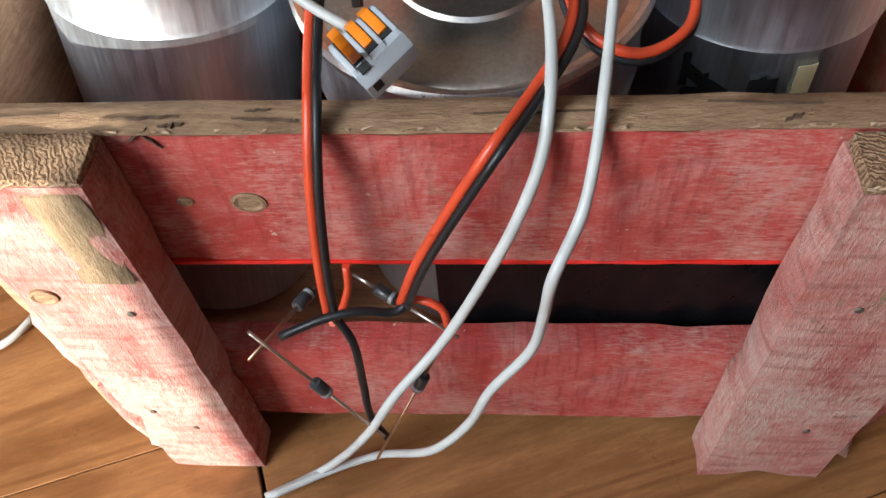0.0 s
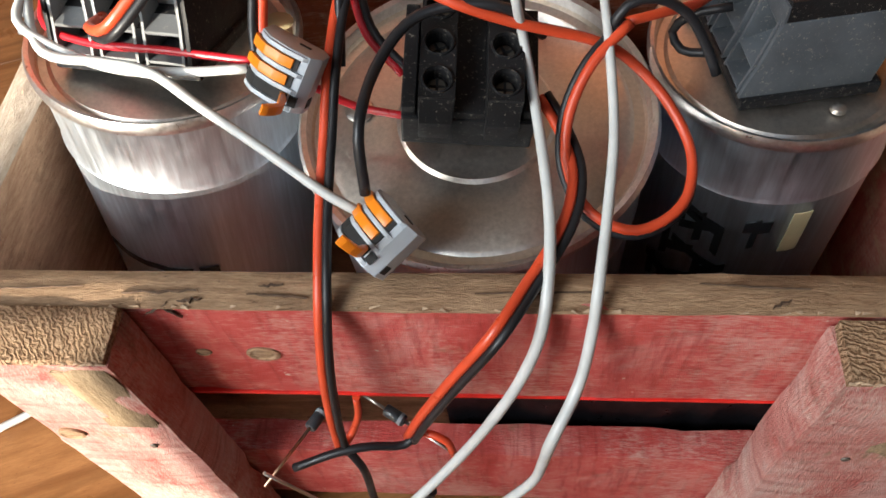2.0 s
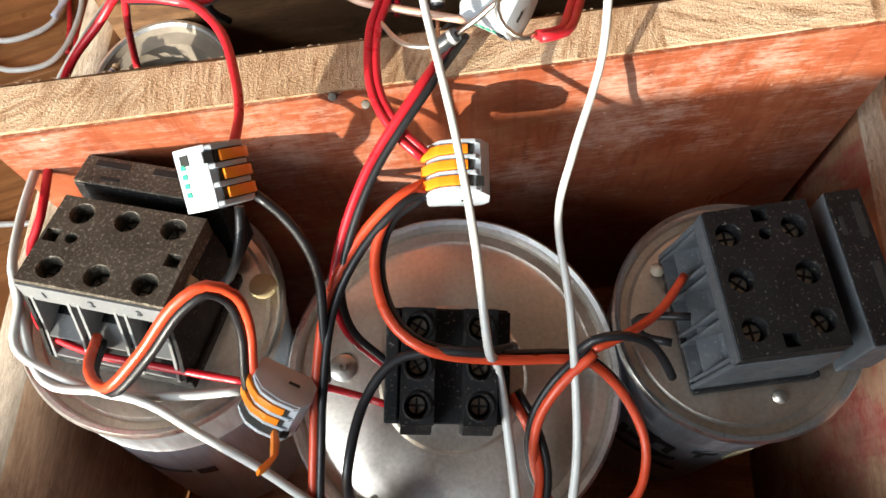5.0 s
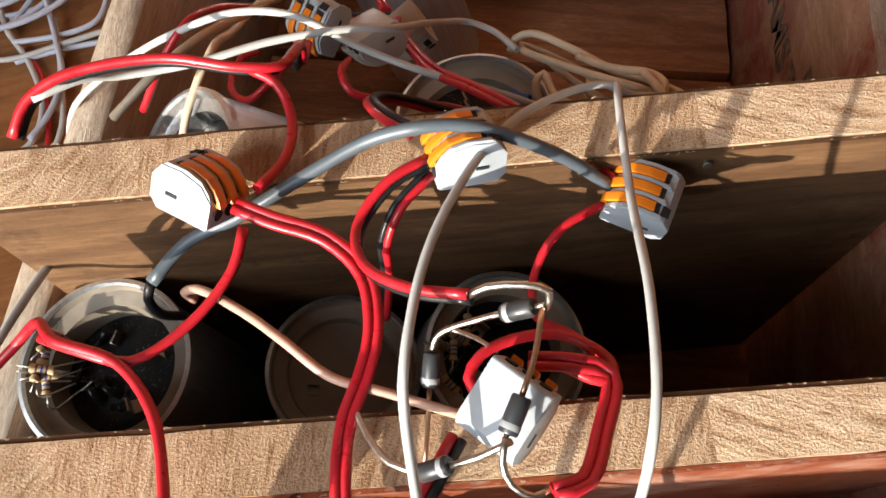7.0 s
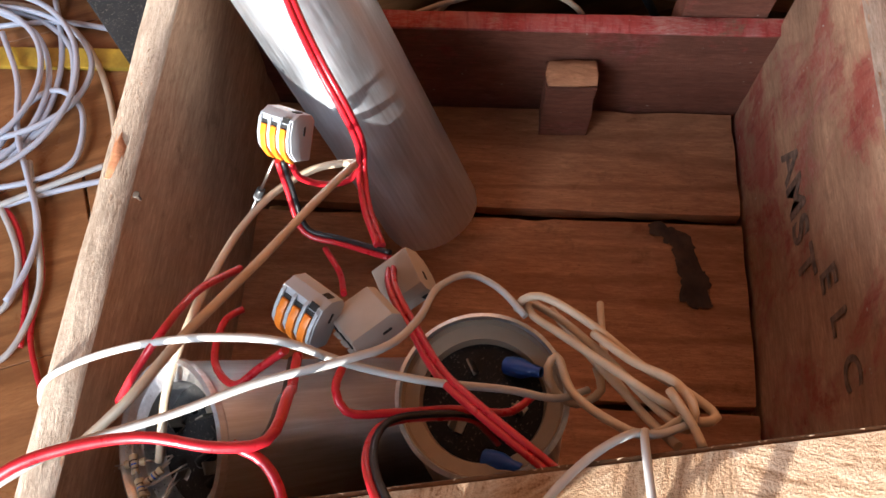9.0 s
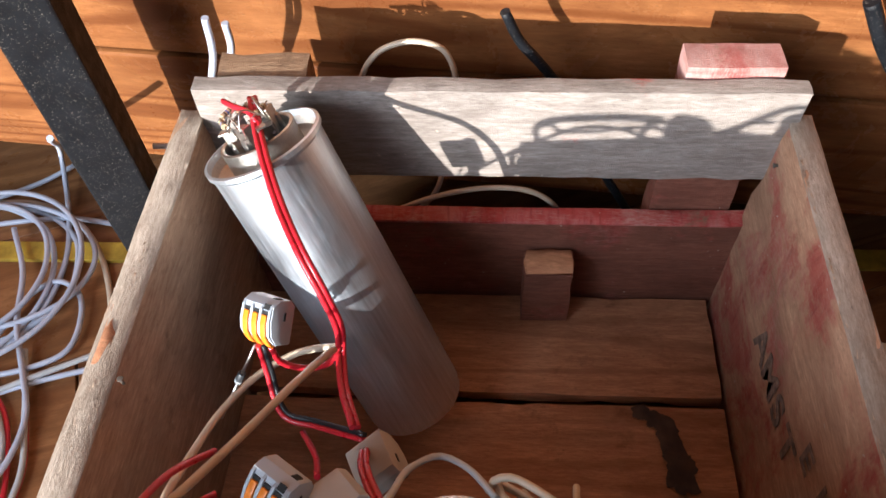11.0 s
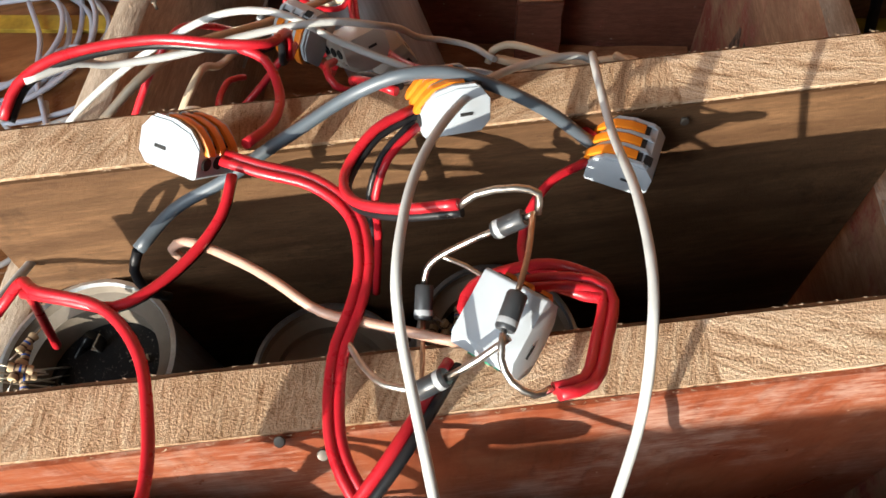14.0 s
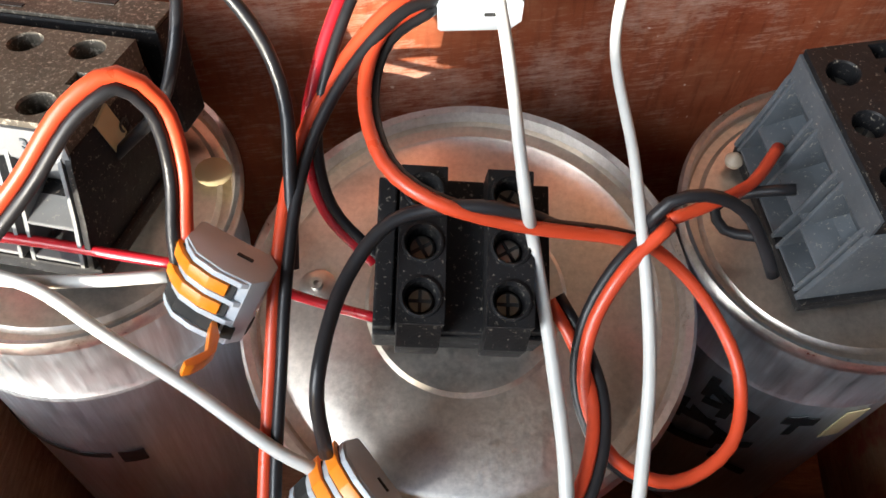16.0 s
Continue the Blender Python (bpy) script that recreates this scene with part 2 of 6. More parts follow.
RED = ((0.37, 0.030, 0.026), (0.48, 0.085, 0.072), (0.56, 0.25, 0.22))
WORN_RED = ((0.40, 0.080, 0.068), (0.52, 0.24, 0.205), (0.60, 0.43, 0.38))
M = dict(
    crate_red=wood("red_painted_wood", (0.20, 0.12, 0.07), (0.45, 0.33, 0.22), 0, RED, 1.0, grain=430, bump=0.7),
    crate_red_v=wood("red_painted_post", (0.22, 0.14, 0.08), (0.50, 0.38, 0.26), 2, WORN_RED, 1.05, grain=430, bump=1.0, dirt=0.85, wipe=1.0),
    crate_raw=wood("weathered_wood", (0.16, 0.085, 0.045), (0.45, 0.30, 0.18), 0, None, grain=430, bump=1.0, dirt=0.8),
    crate_raw_v=wood("weathered_upright_wood", (0.15, 0.10, 0.055), (0.40, 0.29, 0.18), 2, None, grain=430, bump=1.0),
    crate_side=wood("old_board_wood", (0.29, 0.155, 0.09), (0.60, 0.40, 0.26), 1, ((0.30, 0.08, 0.055), (0.36, 0.14, 0.09), (0.42, 0.22, 0.15)), -0.25, grain=430, bump=0.9, dirt=0.7),
    crate_side_red=wood("old_board_red_wash", (0.38, 0.19, 0.105), (0.74, 0.47, 0.30), 1, ((0.36, 0.07, 0.05), (0.44, 0.13, 0.09), (0.50, 0.24, 0.18)), 0.32, grain=430, bump=0.8, wipe=0.6),
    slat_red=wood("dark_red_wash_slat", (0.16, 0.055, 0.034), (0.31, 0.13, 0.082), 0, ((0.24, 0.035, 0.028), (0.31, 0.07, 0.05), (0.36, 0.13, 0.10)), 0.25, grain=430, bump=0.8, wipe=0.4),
    paint_red=plain("glossy_red_paint", (0.62, 0.022, 0.016), 0.4, vary=0.2, scale=120),
    crate_pale=wood("pale_weathered_edge", (0.30, 0.22, 0.155), (0.66, 0.56, 0.45), 1, None, grain=430, bump=1.0, dirt=0.8),
    crack=plain("dark_crack_wood", (0.085, 0.050, 0.030), 0.9, vary=0.5, scale=300),
    splinter=plain("torn_wood_fibre", (0.50, 0.36, 0.24), 0.85, vary=0.3, scale=300),
    crate_grey=wood("grey_board_wood", (0.20, 0.16, 0.13), (0.48, 0.42, 0.37), 0, RED, -0.05, grain=430, bump=0.8),
    crate_floor=wood("crate_floor_wood", (0.38, 0.155, 0.075), (0.70, 0.350, 0.180), 0, None, grain=330, dirt=0.8, rings=0.35),
    end_grain=end_grain("post_end_grain"),
    core=blockboard("blockboard_edge"),
    face_brown=wood("brown_varnished_face", (0.20, 0.045, 0.02), (0.30, 0.08, 0.034), 0, ((0.22, 0.050, 0.022), (0.29, 0.080, 0.036), (0.35, 0.14, 0.075)), 1.3, rough=0.36, bump=0.12, dirt=0.15, worn=(0.66, 0.52, 0.44), wipe=0.8),
    face_grey=wood("dark_plank_face", (0.090, 0.045, 0.020), (0.215, 0.115, 0.055), 0, None, grain=330, bump=0.5, dirt=0.9, rings=0.4),
    floor=wood("floor_plank_wood", (0.20, 0.085, 0.030), (0.33, 0.155, 0.062), 0, None, rough=0.34, bump=0.15, grain=170, dirt=0.1, rings=0.45),
    wall=wood("varnished_pine", (0.18, 0.062, 0.020), (0.30, 0.125, 0.042), 0, None, rough=0.28, bump=0.12, grain=140, dirt=0.1, rings=0.65),
    can=metal_can("brushed_aluminium", (0.82, 0.89, 0.96), 0.40, 0.05, 1.0, 0.15),
    lid=metal_can("dusty_lid_aluminium", (0.78, 0.72, 0.65), 0.34, 1.0, 1.0, 0.22),
    rim=metal_can("bright_rim_aluminium", (0.90, 0.90, 0.90), 0.30, 1.0, 1.0, 0.05),
    tin=metal_can("tinned_wire", (0.74, 0.70, 0.64), 0.30, 1.0),
    copper=metal_can("copper_lead", (0.66, 0.42, 0.28), 0.34, 1.0),
    tab_metal=metal_can("tarnished_tab_metal", (0.36, 0.33, 0.28), 0.38, 1.0),
    steel=metal_can("terminal_steel", (0.62, 0.60, 0.56), 0.32, 1.0),
    screw=metal_can("dull_steel_screw", (0.26, 0.24, 0.21), 0.34, 1.0),
    white_cap=plain("cream_plastic", (0.34, 0.28, 0.215), 0.45, vary=0.12),
    black=plain("black_plastic", (0.009, 0.009, 0.010), 0.5, vary=0.3, dust=0.05, bump=0.2, spec=0.2),
    black_dusty=plain("dusty_black_plastic", (0.075, 0.064, 0.050), 0.62, vary=0.35, dust=0.42, bump=0.3, spec=0.2),
    grey_front=plain("grey_moulded_plastic", (0.15, 0.158, 0.165), 0.5, vary=0.12, dust=0.08),
    slate=plain("slate_plastic", (0.064, 0.073, 0.083), 0.5, vary=0.2, dust=0.04, spec=0.3),
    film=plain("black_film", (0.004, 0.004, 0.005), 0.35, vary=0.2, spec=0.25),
    sleeve_white=plain("yellowed_insulating_sleeve", (0.20, 0.17, 0.135), 0.5, vary=0.25),
    # Near-black colour puts the shade inside slots and mouths onto solid parts.
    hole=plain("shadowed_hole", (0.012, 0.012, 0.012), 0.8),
    wago=plain("light_grey_plastic", (0.40, 0.44, 0.48), 0.38, vary=0.06),
    wago_beige=plain("beige_grey_plastic", (0.42, 0.38, 0.33), 0.45, vary=0.08),
    orange=plain("orange_lever_plastic", (0.82, 0.23, 0.012), 0.35, vary=0.10),
    green=plain("green_print", (0.02, 0.32, 0.18), 0.5, vary=0.05),
    red=plain("red_cable_sheath", (0.47, 0.014, 0.024), 0.33, vary=0.10, scale=90),
    orange_red=plain("orange_red_cable_sheath", (0.56, 0.062, 0.022), 0.36, vary=0.10, scale=90),
    dark=plain("black_cable_sheath", (0.014, 0.014, 0.016), 0.38, vary=0.2, spec=0.35),
    bluegrey=plain("slate_cable_sheath", (0.085, 0.105, 0.125), 0.40, vary=0.15),
    white=plain("white_cable_sheath", (0.48, 0.49, 0.48), 0.40, vary=0.10, scale=80),
    white_case=plain("white_plastic_case", (0.76, 0.74, 0.69), 0.4, vary=0.05),
    bluewhite=plain("cool_white_cable_sheath", (0.47, 0.51, 0.60), 0.42, vary=0.06),
    cream=plain("aged_cable_sheath", (0.56, 0.45, 0.32), 0.45, vary=0.12, scale=70),
    clear=plain("pinkish_clear_sheath", (0.52, 0.32, 0.24), 0.3, vary=0.2),
    diode=plain("diode_case", (0.035, 0.038, 0.042), 0.35, vary=0.2),
    diode_band=plain("silver_band", (0.34, 0.36, 0.38), 0.4, vary=0.1),
    resistor=plain("resistor_beige", (0.48, 0.36, 0.22), 0.5, vary=0.15),
    blue=plain("blue_sleeve", (0.015, 0.085, 0.42), 0.38, vary=0.1),
    paper=plain("yellowed_sticker", (0.50, 0.42, 0.24), 0.6, vary=0.12),
    ink=plain("black_marker_ink", (0.012, 0.012, 0.013), 0.35, vary=0.1),
    print_dark=plain("faded_stencil_ink", (0.23, 0.155, 0.115), 0.8, vary=0.6, scale=200),
    rust=plain("rusty_oil_stain", (0.07, 0.034, 0.020), 0.7, vary=0.6, bump=0.3),
    yellow=plain("yellow_paint", (0.44, 0.29, 0.03), 0.5, vary=0.35),
    iron=plain("black_painted_iron", (0.008, 0.009, 0.011), 0.5, 0.0, vary=0.3, dust=0.06, spec=0.22),
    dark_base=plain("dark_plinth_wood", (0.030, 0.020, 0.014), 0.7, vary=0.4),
    plaster=plain("brown_room_wall", (0.30, 0.24, 0.19), 0.9, vary=0.08, scale=6),
    ceiling=plain("brown_bounce_ceiling", (0.42, 0.32, 0.23), 0.7, vary=0.04, scale=6),
    nail=plain("nail_head_iron", (0.13, 0.11, 0.09), 0.5, 0.4, vary=0.3),
)
RNG = random.Random(7)


# ---- shape helpers ----
def finish(bm, smooth=False, angle=40):
    bmesh.ops.recalc_face_normals(bm, faces=bm.faces)
    if smooth:
        for f in bm.faces:
            f.smooth = True
        for e in bm.edges:
            if len(e.link_faces) == 2 and e.calc_face_angle(0) > radians(angle):
                e.smooth = False
    return bm


def part(name, bm, material, parent=None, label="", at=None):
    me = bpy.data.meshes.new(name)
    bm.to_mesh(me)
    bm.free()
    for m in material if isinstance(material, (list, tuple)) else [material]:
        me.materials.append(M[m] if isinstance(m, str) else m)
    ob = new(name, me)
    if parent is not None:
        ob.parent = parent
    if at is not None:
        ob.matrix_basis = at
    return tagged(ob, label) if label else ob


def thing(name, label, category, at=None, group="", kind=""):
    ob = new(name)
    ob.empty_display_size = 0.01
    if at is not None:
        ob.matrix_basis = at
    return tagged(ob, label, category, group, kind)


def box_bm(size, centre=(0, 0, 0), bevel=0.0, bm=None, turn=None, segs=2):
    out = bm or bmesh.new()
    made = bmesh.ops.create_cube(out, size=1.0)["verts"]
    m = Matrix.Translation(centre) @ (turn or Matrix()) @ Matrix.Diagonal((*size, 1))
    bmesh.ops.transform(out, matrix=m, verts=made)
    if bevel:
        edges = list({e for v in made for e in v.link_edges})
        bmesh.ops.bevel(out, geom=edges, offset=bevel, segments=segs, affect="EDGES", profile=0.6)
    return out


def board_bm(size, wear=0.0012, cut=0.012, seed=0, chip=0.0):
    """A board whose edges are rounded, uneven and nicked."""
    bm = bmesh.new()
    n = [max(2, round(s / cut)) for s in size]
    bmesh.ops.create_cube(bm, size=1.0)
    for axis in range(3):
        for k in range(1, min(n[axis], 40)):
            co, no = [0.0] * 3, [0.0] * 3
            co[axis], no[axis] = k / min(n[axis], 40) - 0.5, 1.0
            bmesh.ops.bisect_plane(bm, geom=bm.verts[:] + bm.edges[:] + bm.faces[:], plane_co=co, plane_no=no)
    for v in bm.verts:
        p = Vector(a * b for a, b in zip(v.co, size))
        edge = sum(abs(abs(c) - 0.5) < 1e-4 for c in v.co)
        q = p * 55 + Vector((seed * 7.3, seed * 3.1, seed))
        shift = noise.noise_vector(q) * wear * (0.5 if edge == 1 else 1.0)
        if edge >= 2:
            inward = Vector(-math.copysign(1, c) if abs(abs(c) - 0.5) < 1e-4 else 0 for c in v.co)
            bite = max(0.0, noise.noise(p * 90 + Vector((seed, 2, 5))) - 0.15) * chip
            shift += inward * (wear * 0.9 + bite)
        v.co = p + shift
    return finish(bm, True, 50)


def lathe_bm(profile, steps=48, caps=True):
    """A turned body from (radius, height) pairs, bottom to top."""
    bm = bmesh.new()
    rings = []
    for r, z in profile:
        rings.append([bm.verts.new((r * math.cos(k * math.tau / steps), r * math.sin(k * math.tau / steps), z)) for k in range(steps)] if r > 1e-6 else [bm.verts.new((0, 0, z))])
    for a, b in zip(rings, rings[1:]):
        for k in range(steps):
            j = (k + 1) % steps
            if len(a) == 1 and len(b) > 1:
                bm.faces.new((a[0], b[k], b[j]))
            elif len(b) == 1 and len(a) > 1:
                bm.faces.new((a[k], a[j], b[0]))
            elif len(a) > 1:
                bm.faces.new((a[k], a[j], b[j], b[k]))
    return finish(bm, True, 35)


def smooth_line(points, step=0.0035):
    """A centripetal curve through the points, in short steps."""
    p = [Vector(q) for q in points]
    p = [p[0] * 2 - p[1], *p, p[-1] * 2 - p[-2]]
    out = []
    for a, b, c, d in zip(p, p[1:], p[2:], p[3:]):
        t = [0.0]
        for u, v in ((a, b), (b, c), (c, d)):
            t.append(t[-1] + max((v - u).length, 1e-5) ** 0.5)
        n = max(2, round((c - b).length / step))
        for k in range(n):
            x = t[1] + (t[2] - t[1]) * k / n
            mixv = lambda u, v, i, j: u * ((t[j] - x) / (t[j] - t[i])) + v * ((x - t[i]) / (t[j] - t[i]))
            a1, a2, a3 = mixv(a, b, 0, 1), mixv(b, c, 1, 2), mixv(c, d, 2, 3)
            b1, b2 = mixv(a1, a2, 0, 2), mixv(a2, a3, 1, 3)
            out.append(mixv(b1, b2, 1, 2))
    out.append(p[-2])
    return out


def tube_bm(line, radius, sides=10, bm=None, offset=0.0, turn0=0.0, wobble=0.0, thin=1.0):
    """A round cable along a line; offset moves it aside, as one core of a pair."""
    out = bm or bmesh.new()
    ring0, rings = None, []
    up = Vector((0, 0, 1))
    prev = None
    for k, p in enumerate(line):
        t = (line[min(k + 1, len(line) - 1)] - line[max(k - 1, 0)]).normalized()
        if prev is None:
            side = t.cross(up)
            side = side.normalized() if side.length > 0.05 else t.cross(Vector((1, 0, 0))).normalized()
        else:
            side = (prev - t * prev.dot(t)).normalized()
        prev = side
        nrm = side.cross(t)
        shift = (side * math.cos(turn0) + nrm * math.sin(turn0)) * offset
        r = radius * (1 + wobble * noise.noise(p * 160)) * (1 + (thin - 1) * min(1, max(0, (k / len(line) - 0.40) / 0.25)))
        rings.append([out.verts.new(p + shift + (side * math.cos(a) + nrm * math.sin(a)) * r) for a in (math.tau * j / sides for j in range(sides))])
    for a, b in zip(rings, rings[1:]):
        for j in range(sides):
            f = out.faces.new((a[j], a[(j + 1) % sides], b[(j + 1) % sides], b[j]))
            f.smooth = True
    for r in (rings[0], rings[-1]):
        out.faces.new(r)
    bmesh.ops.recalc_face_normals(out, faces=out.faces)
    return out


def extrude_bm(outline, width, bevel=0.0):
    """A side profile in y and z, given a width along x."""
    bm = bmesh.new()
    a = [bm.verts.new((-width / 2, y, z)) for y, z in outline]
    b = [bm.verts.new((width / 2, y, z)) for y, z in outline]
    n = len(outline)
    bm.faces.new(a), bm.faces.new(b)
    for k in range(n):
        bm.faces.new((a[k], a[(k + 1) % n], b[(k + 1) % n], b[k]))
    finish(bm)
    if bevel:
        bmesh.ops.bevel(bm, geom=bm.edges[:], offset=bevel, segments=2, affect="EDGES", profile=0.6)
    return finish(bm, True, 30)


def frame_of(origin, x_way, z_way):
    """A pose from an origin, the way of its x axis and roughly that of its z axis."""
    x = Vector(x_way).normalized()
    z = Vector(z_way)
    z = (z - x * z.dot(x)).normalized()
    y = z.cross(x)
    m = Matrix((x, y, z)).transposed().to_4x4()
    m.translation = origin
    return m


def upright(centre, lean=(0, 0), spin=0.0):
    """A pose whose z axis leans by (dx, dy) a metre of height, turned by spin degrees."""
    z = Vector((lean[0], lean[1], 1)).normalized()
    x = Vector((math.cos(radians(spin)), math.sin(radians(spin)), 0))
    return frame_of(Vector(centre), x - z * x.dot(z), z)


# ---- the room ----
tagged(part("floor", box_bm((5.0, 5.0, 0.04), (0, 0.4, -0.046)), "dark_base"), "dark gaps under the wooden floor boards", "floor", kind="structure")
PLANK = [box_bm((1.6, 0.1191, 0.006), (0, 0, -0.003), 0.0004, segs=1)]
plank_first = part("plank", PLANK[0], "floor", bpy.data.objects["floor"])
room_turn = pose(0, 0, 0, 0, 0, 20)


def room_floor():
    n = 0
    for j in range(-7, 12):
        for i in range(-1, 2):
            spot = room_turn @ Vector((i * 1.602 + 0.4 * (j % 4) - 0.5, j * 0.1195 + 0.1, 0))
            if abs(spot.x) > 1.42 or not -1.2 < spot.y < 1.0:
                continue
            ob = plank_first if n == 0 else new("plank", plank_first.data)
            ob.parent = bpy.data.objects["floor"]
            shift = 0.4 * (j % 4) - 0.5
            ob.matrix_basis = room_turn @ pose(i * 1.602 + shift, j * 0.1195 + 0.1, 0, 0, 0, 0)
            n += 1


room_floor()

# varnished pine panelling behind the crate, over a dark recess
WALL = pose(-0.033, 0.570, 0, 0, 0, -5.3)
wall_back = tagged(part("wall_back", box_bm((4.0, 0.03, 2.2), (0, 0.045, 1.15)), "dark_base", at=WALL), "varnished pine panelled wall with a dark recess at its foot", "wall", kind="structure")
for k, (z0, z1) in enumerate(((0.050, 0.146), (0.149, 0.245), (0.248, 0.344), (0.347, 0.443), (0.446, 0.70))):
    part("panel", box_bm((3.9, 0.024, z1 - z0), (0.02 * k, 0.014, (z0 + z1) / 2), 0.0025), "wall", wall_back)
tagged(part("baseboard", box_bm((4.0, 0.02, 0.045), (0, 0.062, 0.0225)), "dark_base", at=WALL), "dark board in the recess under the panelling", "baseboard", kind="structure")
# Unseen walls; the front ones are sized to block sun from the crate.
for name, size, spot in (("wall_left", (0.05, 3.2, 2.4), (-2.2, 0.5, 1.2)), ("wall_right", (0.05, 3.2, 2.4), (2.2, 0.5, 1.2)), ("sun_block_front", (2.745, 0.10, 0.4920), (0.8275, -0.80, 0.24600)), ("sun_block_low", (1.00, 0.10, 0.42), (-1.30, -0.80, 0.21)), ("wall_front_head", (4.5, 0.10, 0.20), (0, -0.80, 2.30)), ("wall_front_left", (0.40, 0.10, 2.20), (-2.0, -0.80, 1.10)), ("light_block_right", (1.90, 0.10, 1.7080), (1.25, -0.80, 1.34600))):
    tagged(part(name, box_bm(size, spot), "plaster"), "plain brown unseen wall, closing the room and blocking light", "wall", kind="structure")
# Unseen ceiling; its brown tone sets how much light bounces down.
tagged(part("ceiling", box_bm((4.6, 3.4, 0.05), (0, 0.5, 2.43)), "ceiling"), "plain brown unseen ceiling that tempers light from above", "ceiling", kind="structure")


# ---- the crate ----
crate = thing("crate", "worn red-painted wooden crate standing on the plank floor", "crate")
RIM, DEEP = 0.192, 0.490


def plank_part(name, size, centre, material, seed, label="", turn=0.0, wear=0.0007, chip=0.002, lean=0.0):
    return part(name, board_bm(size, wear, 0.012, seed, chip), material, crate, label, pose(*centre, lean, 0, turn))


plank_part("front_slat", (0.300, 0.011, 0.060), (-0.004, 0.0045, 0.1620), "crate_red", 1, "red-painted slat with a raw worn upper edge")
plank_part("front_slat", (0.300, 0.014, 0.058), (-0.004, 0.0065, 0.0440), "crate_red", 2)
plank_part("front_rim", (0.300, 0.0122, 0.0030), (-0.004, 0.0044, 0.1915), "crate_raw", 3, "bare splintered top edge", chip=0.003)
plank_part("painted_edge", (0.298, 0.0114, 0.0022), (-0.004, 0.0044, 0.1330), "paint_red", 35, "bright red paint left on the lower edge", wear=0.0003, chip=0.001)
plank_part("painted_edge", (0.288, 0.0116, 0.0026), (0.006, 0.4953, 0.1095), "crate_red", 36, "red paint left on the slat edge", wear=0.0004, chip=0.001)
plank_part("post", (0.0415, 0.018, 0.192), (-0.1182, -0.0105, 0.0960), "crate_red_v", 4, "red-painted post with a chipped bare top", chip=0.004)
plank_part("post", (0.050, 0.018, 0.188), (0.1130, -0.0105, 0.0940), "crate_red_v", 5, "red-painted post with a split bare top", chip=0.005)
plank_part("bare_top", (0.0405, 0.0178, 0.0040), (-0.1182, -0.0104, 0.1925), "end_grain", 31, "bare weathered end grain", chip=0.003)
plank_part("bare_top", (0.0485, 0.0178, 0.0060), (0.1130, -0.0104, 0.1890), "end_grain", 32, "bare split end grain", chip=0.004)
for x, z, high, k in ((-0.1458, 0.0330, 0.062, 61), (-0.1462, 0.1250, 0.118, 62), (0.1445, 0.0330, 0.062, 63), (0.1448, 0.1250, 0.112, 64)):
    plank_part("slat_end", (0.0130, 0.0300, high), (x, 0.0020, z), "crate_red_v", k, "sawn end of a side slat washed in red", wear=0.0016, chip=0.006)
plank_part("bare_patch", (0.0165, 0.0030, 0.0400), (-0.1080, -0.0186, 0.1690), "crate_raw_v", 33, "patch of bare wood where paint broke away", chip=0.004)
plank_part("bare_patch", (0.0180, 0.0030, 0.0560), (0.1180, -0.0186, 0.1620), "crate_raw_v", 34, "patch of bare wood where paint broke away", chip=0.006)
plank_part("side_board", (0.014, 0.498, 0.180), (-0.1515, 0.2480, 0.1010), "crate_side", 6, "bare brown side board with a broken nick in its edge", turn=-1.6, chip=0.004)
plank_part("side_board", (0.013, 0.498, 0.180), (0.1520, 0.2480, 0.1010), "crate_side_red", 7, "brown side board with faded red and stencilled letters", chip=0.004)
plank_part("board_edge", (0.0137, 0.4970, 0.0030), (-0.1515, 0.2480, 0.1902), "crate_pale", 71, "pale weathered upper edge", turn=-1.6, chip=0.003)
plank_part("board_edge", (0.0127, 0.4970, 0.0030), (0.1520, 0.2480, 0.1902), "crate_pale", 72, "pale weathered upper edge", chip=0.003)
plank_part("back_slat", (0.292, 0.011, 0.062), (0.0060, 0.4955, 0.1790), "crate_grey", 8, "greyed slat with traces of red")
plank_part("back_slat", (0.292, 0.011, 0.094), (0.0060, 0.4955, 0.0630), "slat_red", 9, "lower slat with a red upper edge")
plank_part("back_post", (0.046, 0.018, 0.205), (-0.1080, 0.5110, 0.1060), "crate_raw", 10, chip=0.004)
# Shade on this post is put into slat_red; only post_top stays light.
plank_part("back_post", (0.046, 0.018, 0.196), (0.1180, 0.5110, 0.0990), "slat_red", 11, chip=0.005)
plank_part("post_top", (0.0465, 0.0185, 0.018), (0.1180, 0.5110, 0.2060), "crate_red_v", 73, "pink worn top of the back post, above its shade-dark length", chip=0.005)
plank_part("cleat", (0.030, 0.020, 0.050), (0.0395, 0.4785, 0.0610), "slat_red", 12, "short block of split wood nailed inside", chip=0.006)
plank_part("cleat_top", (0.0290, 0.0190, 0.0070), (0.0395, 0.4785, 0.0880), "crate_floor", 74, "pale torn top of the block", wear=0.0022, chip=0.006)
for k, (y0, y1) in enumerate(((0.012, 0.100), (0.103, 0.198), (0.201, 0.305), (0.308, 0.414), (0.419, 0.488))):
    plank_part("floor_board", (0.286, y1 - y0, 0.012), (0.0, (y0 + y1) / 2, 0.030), "crate_floor", 13 + k)


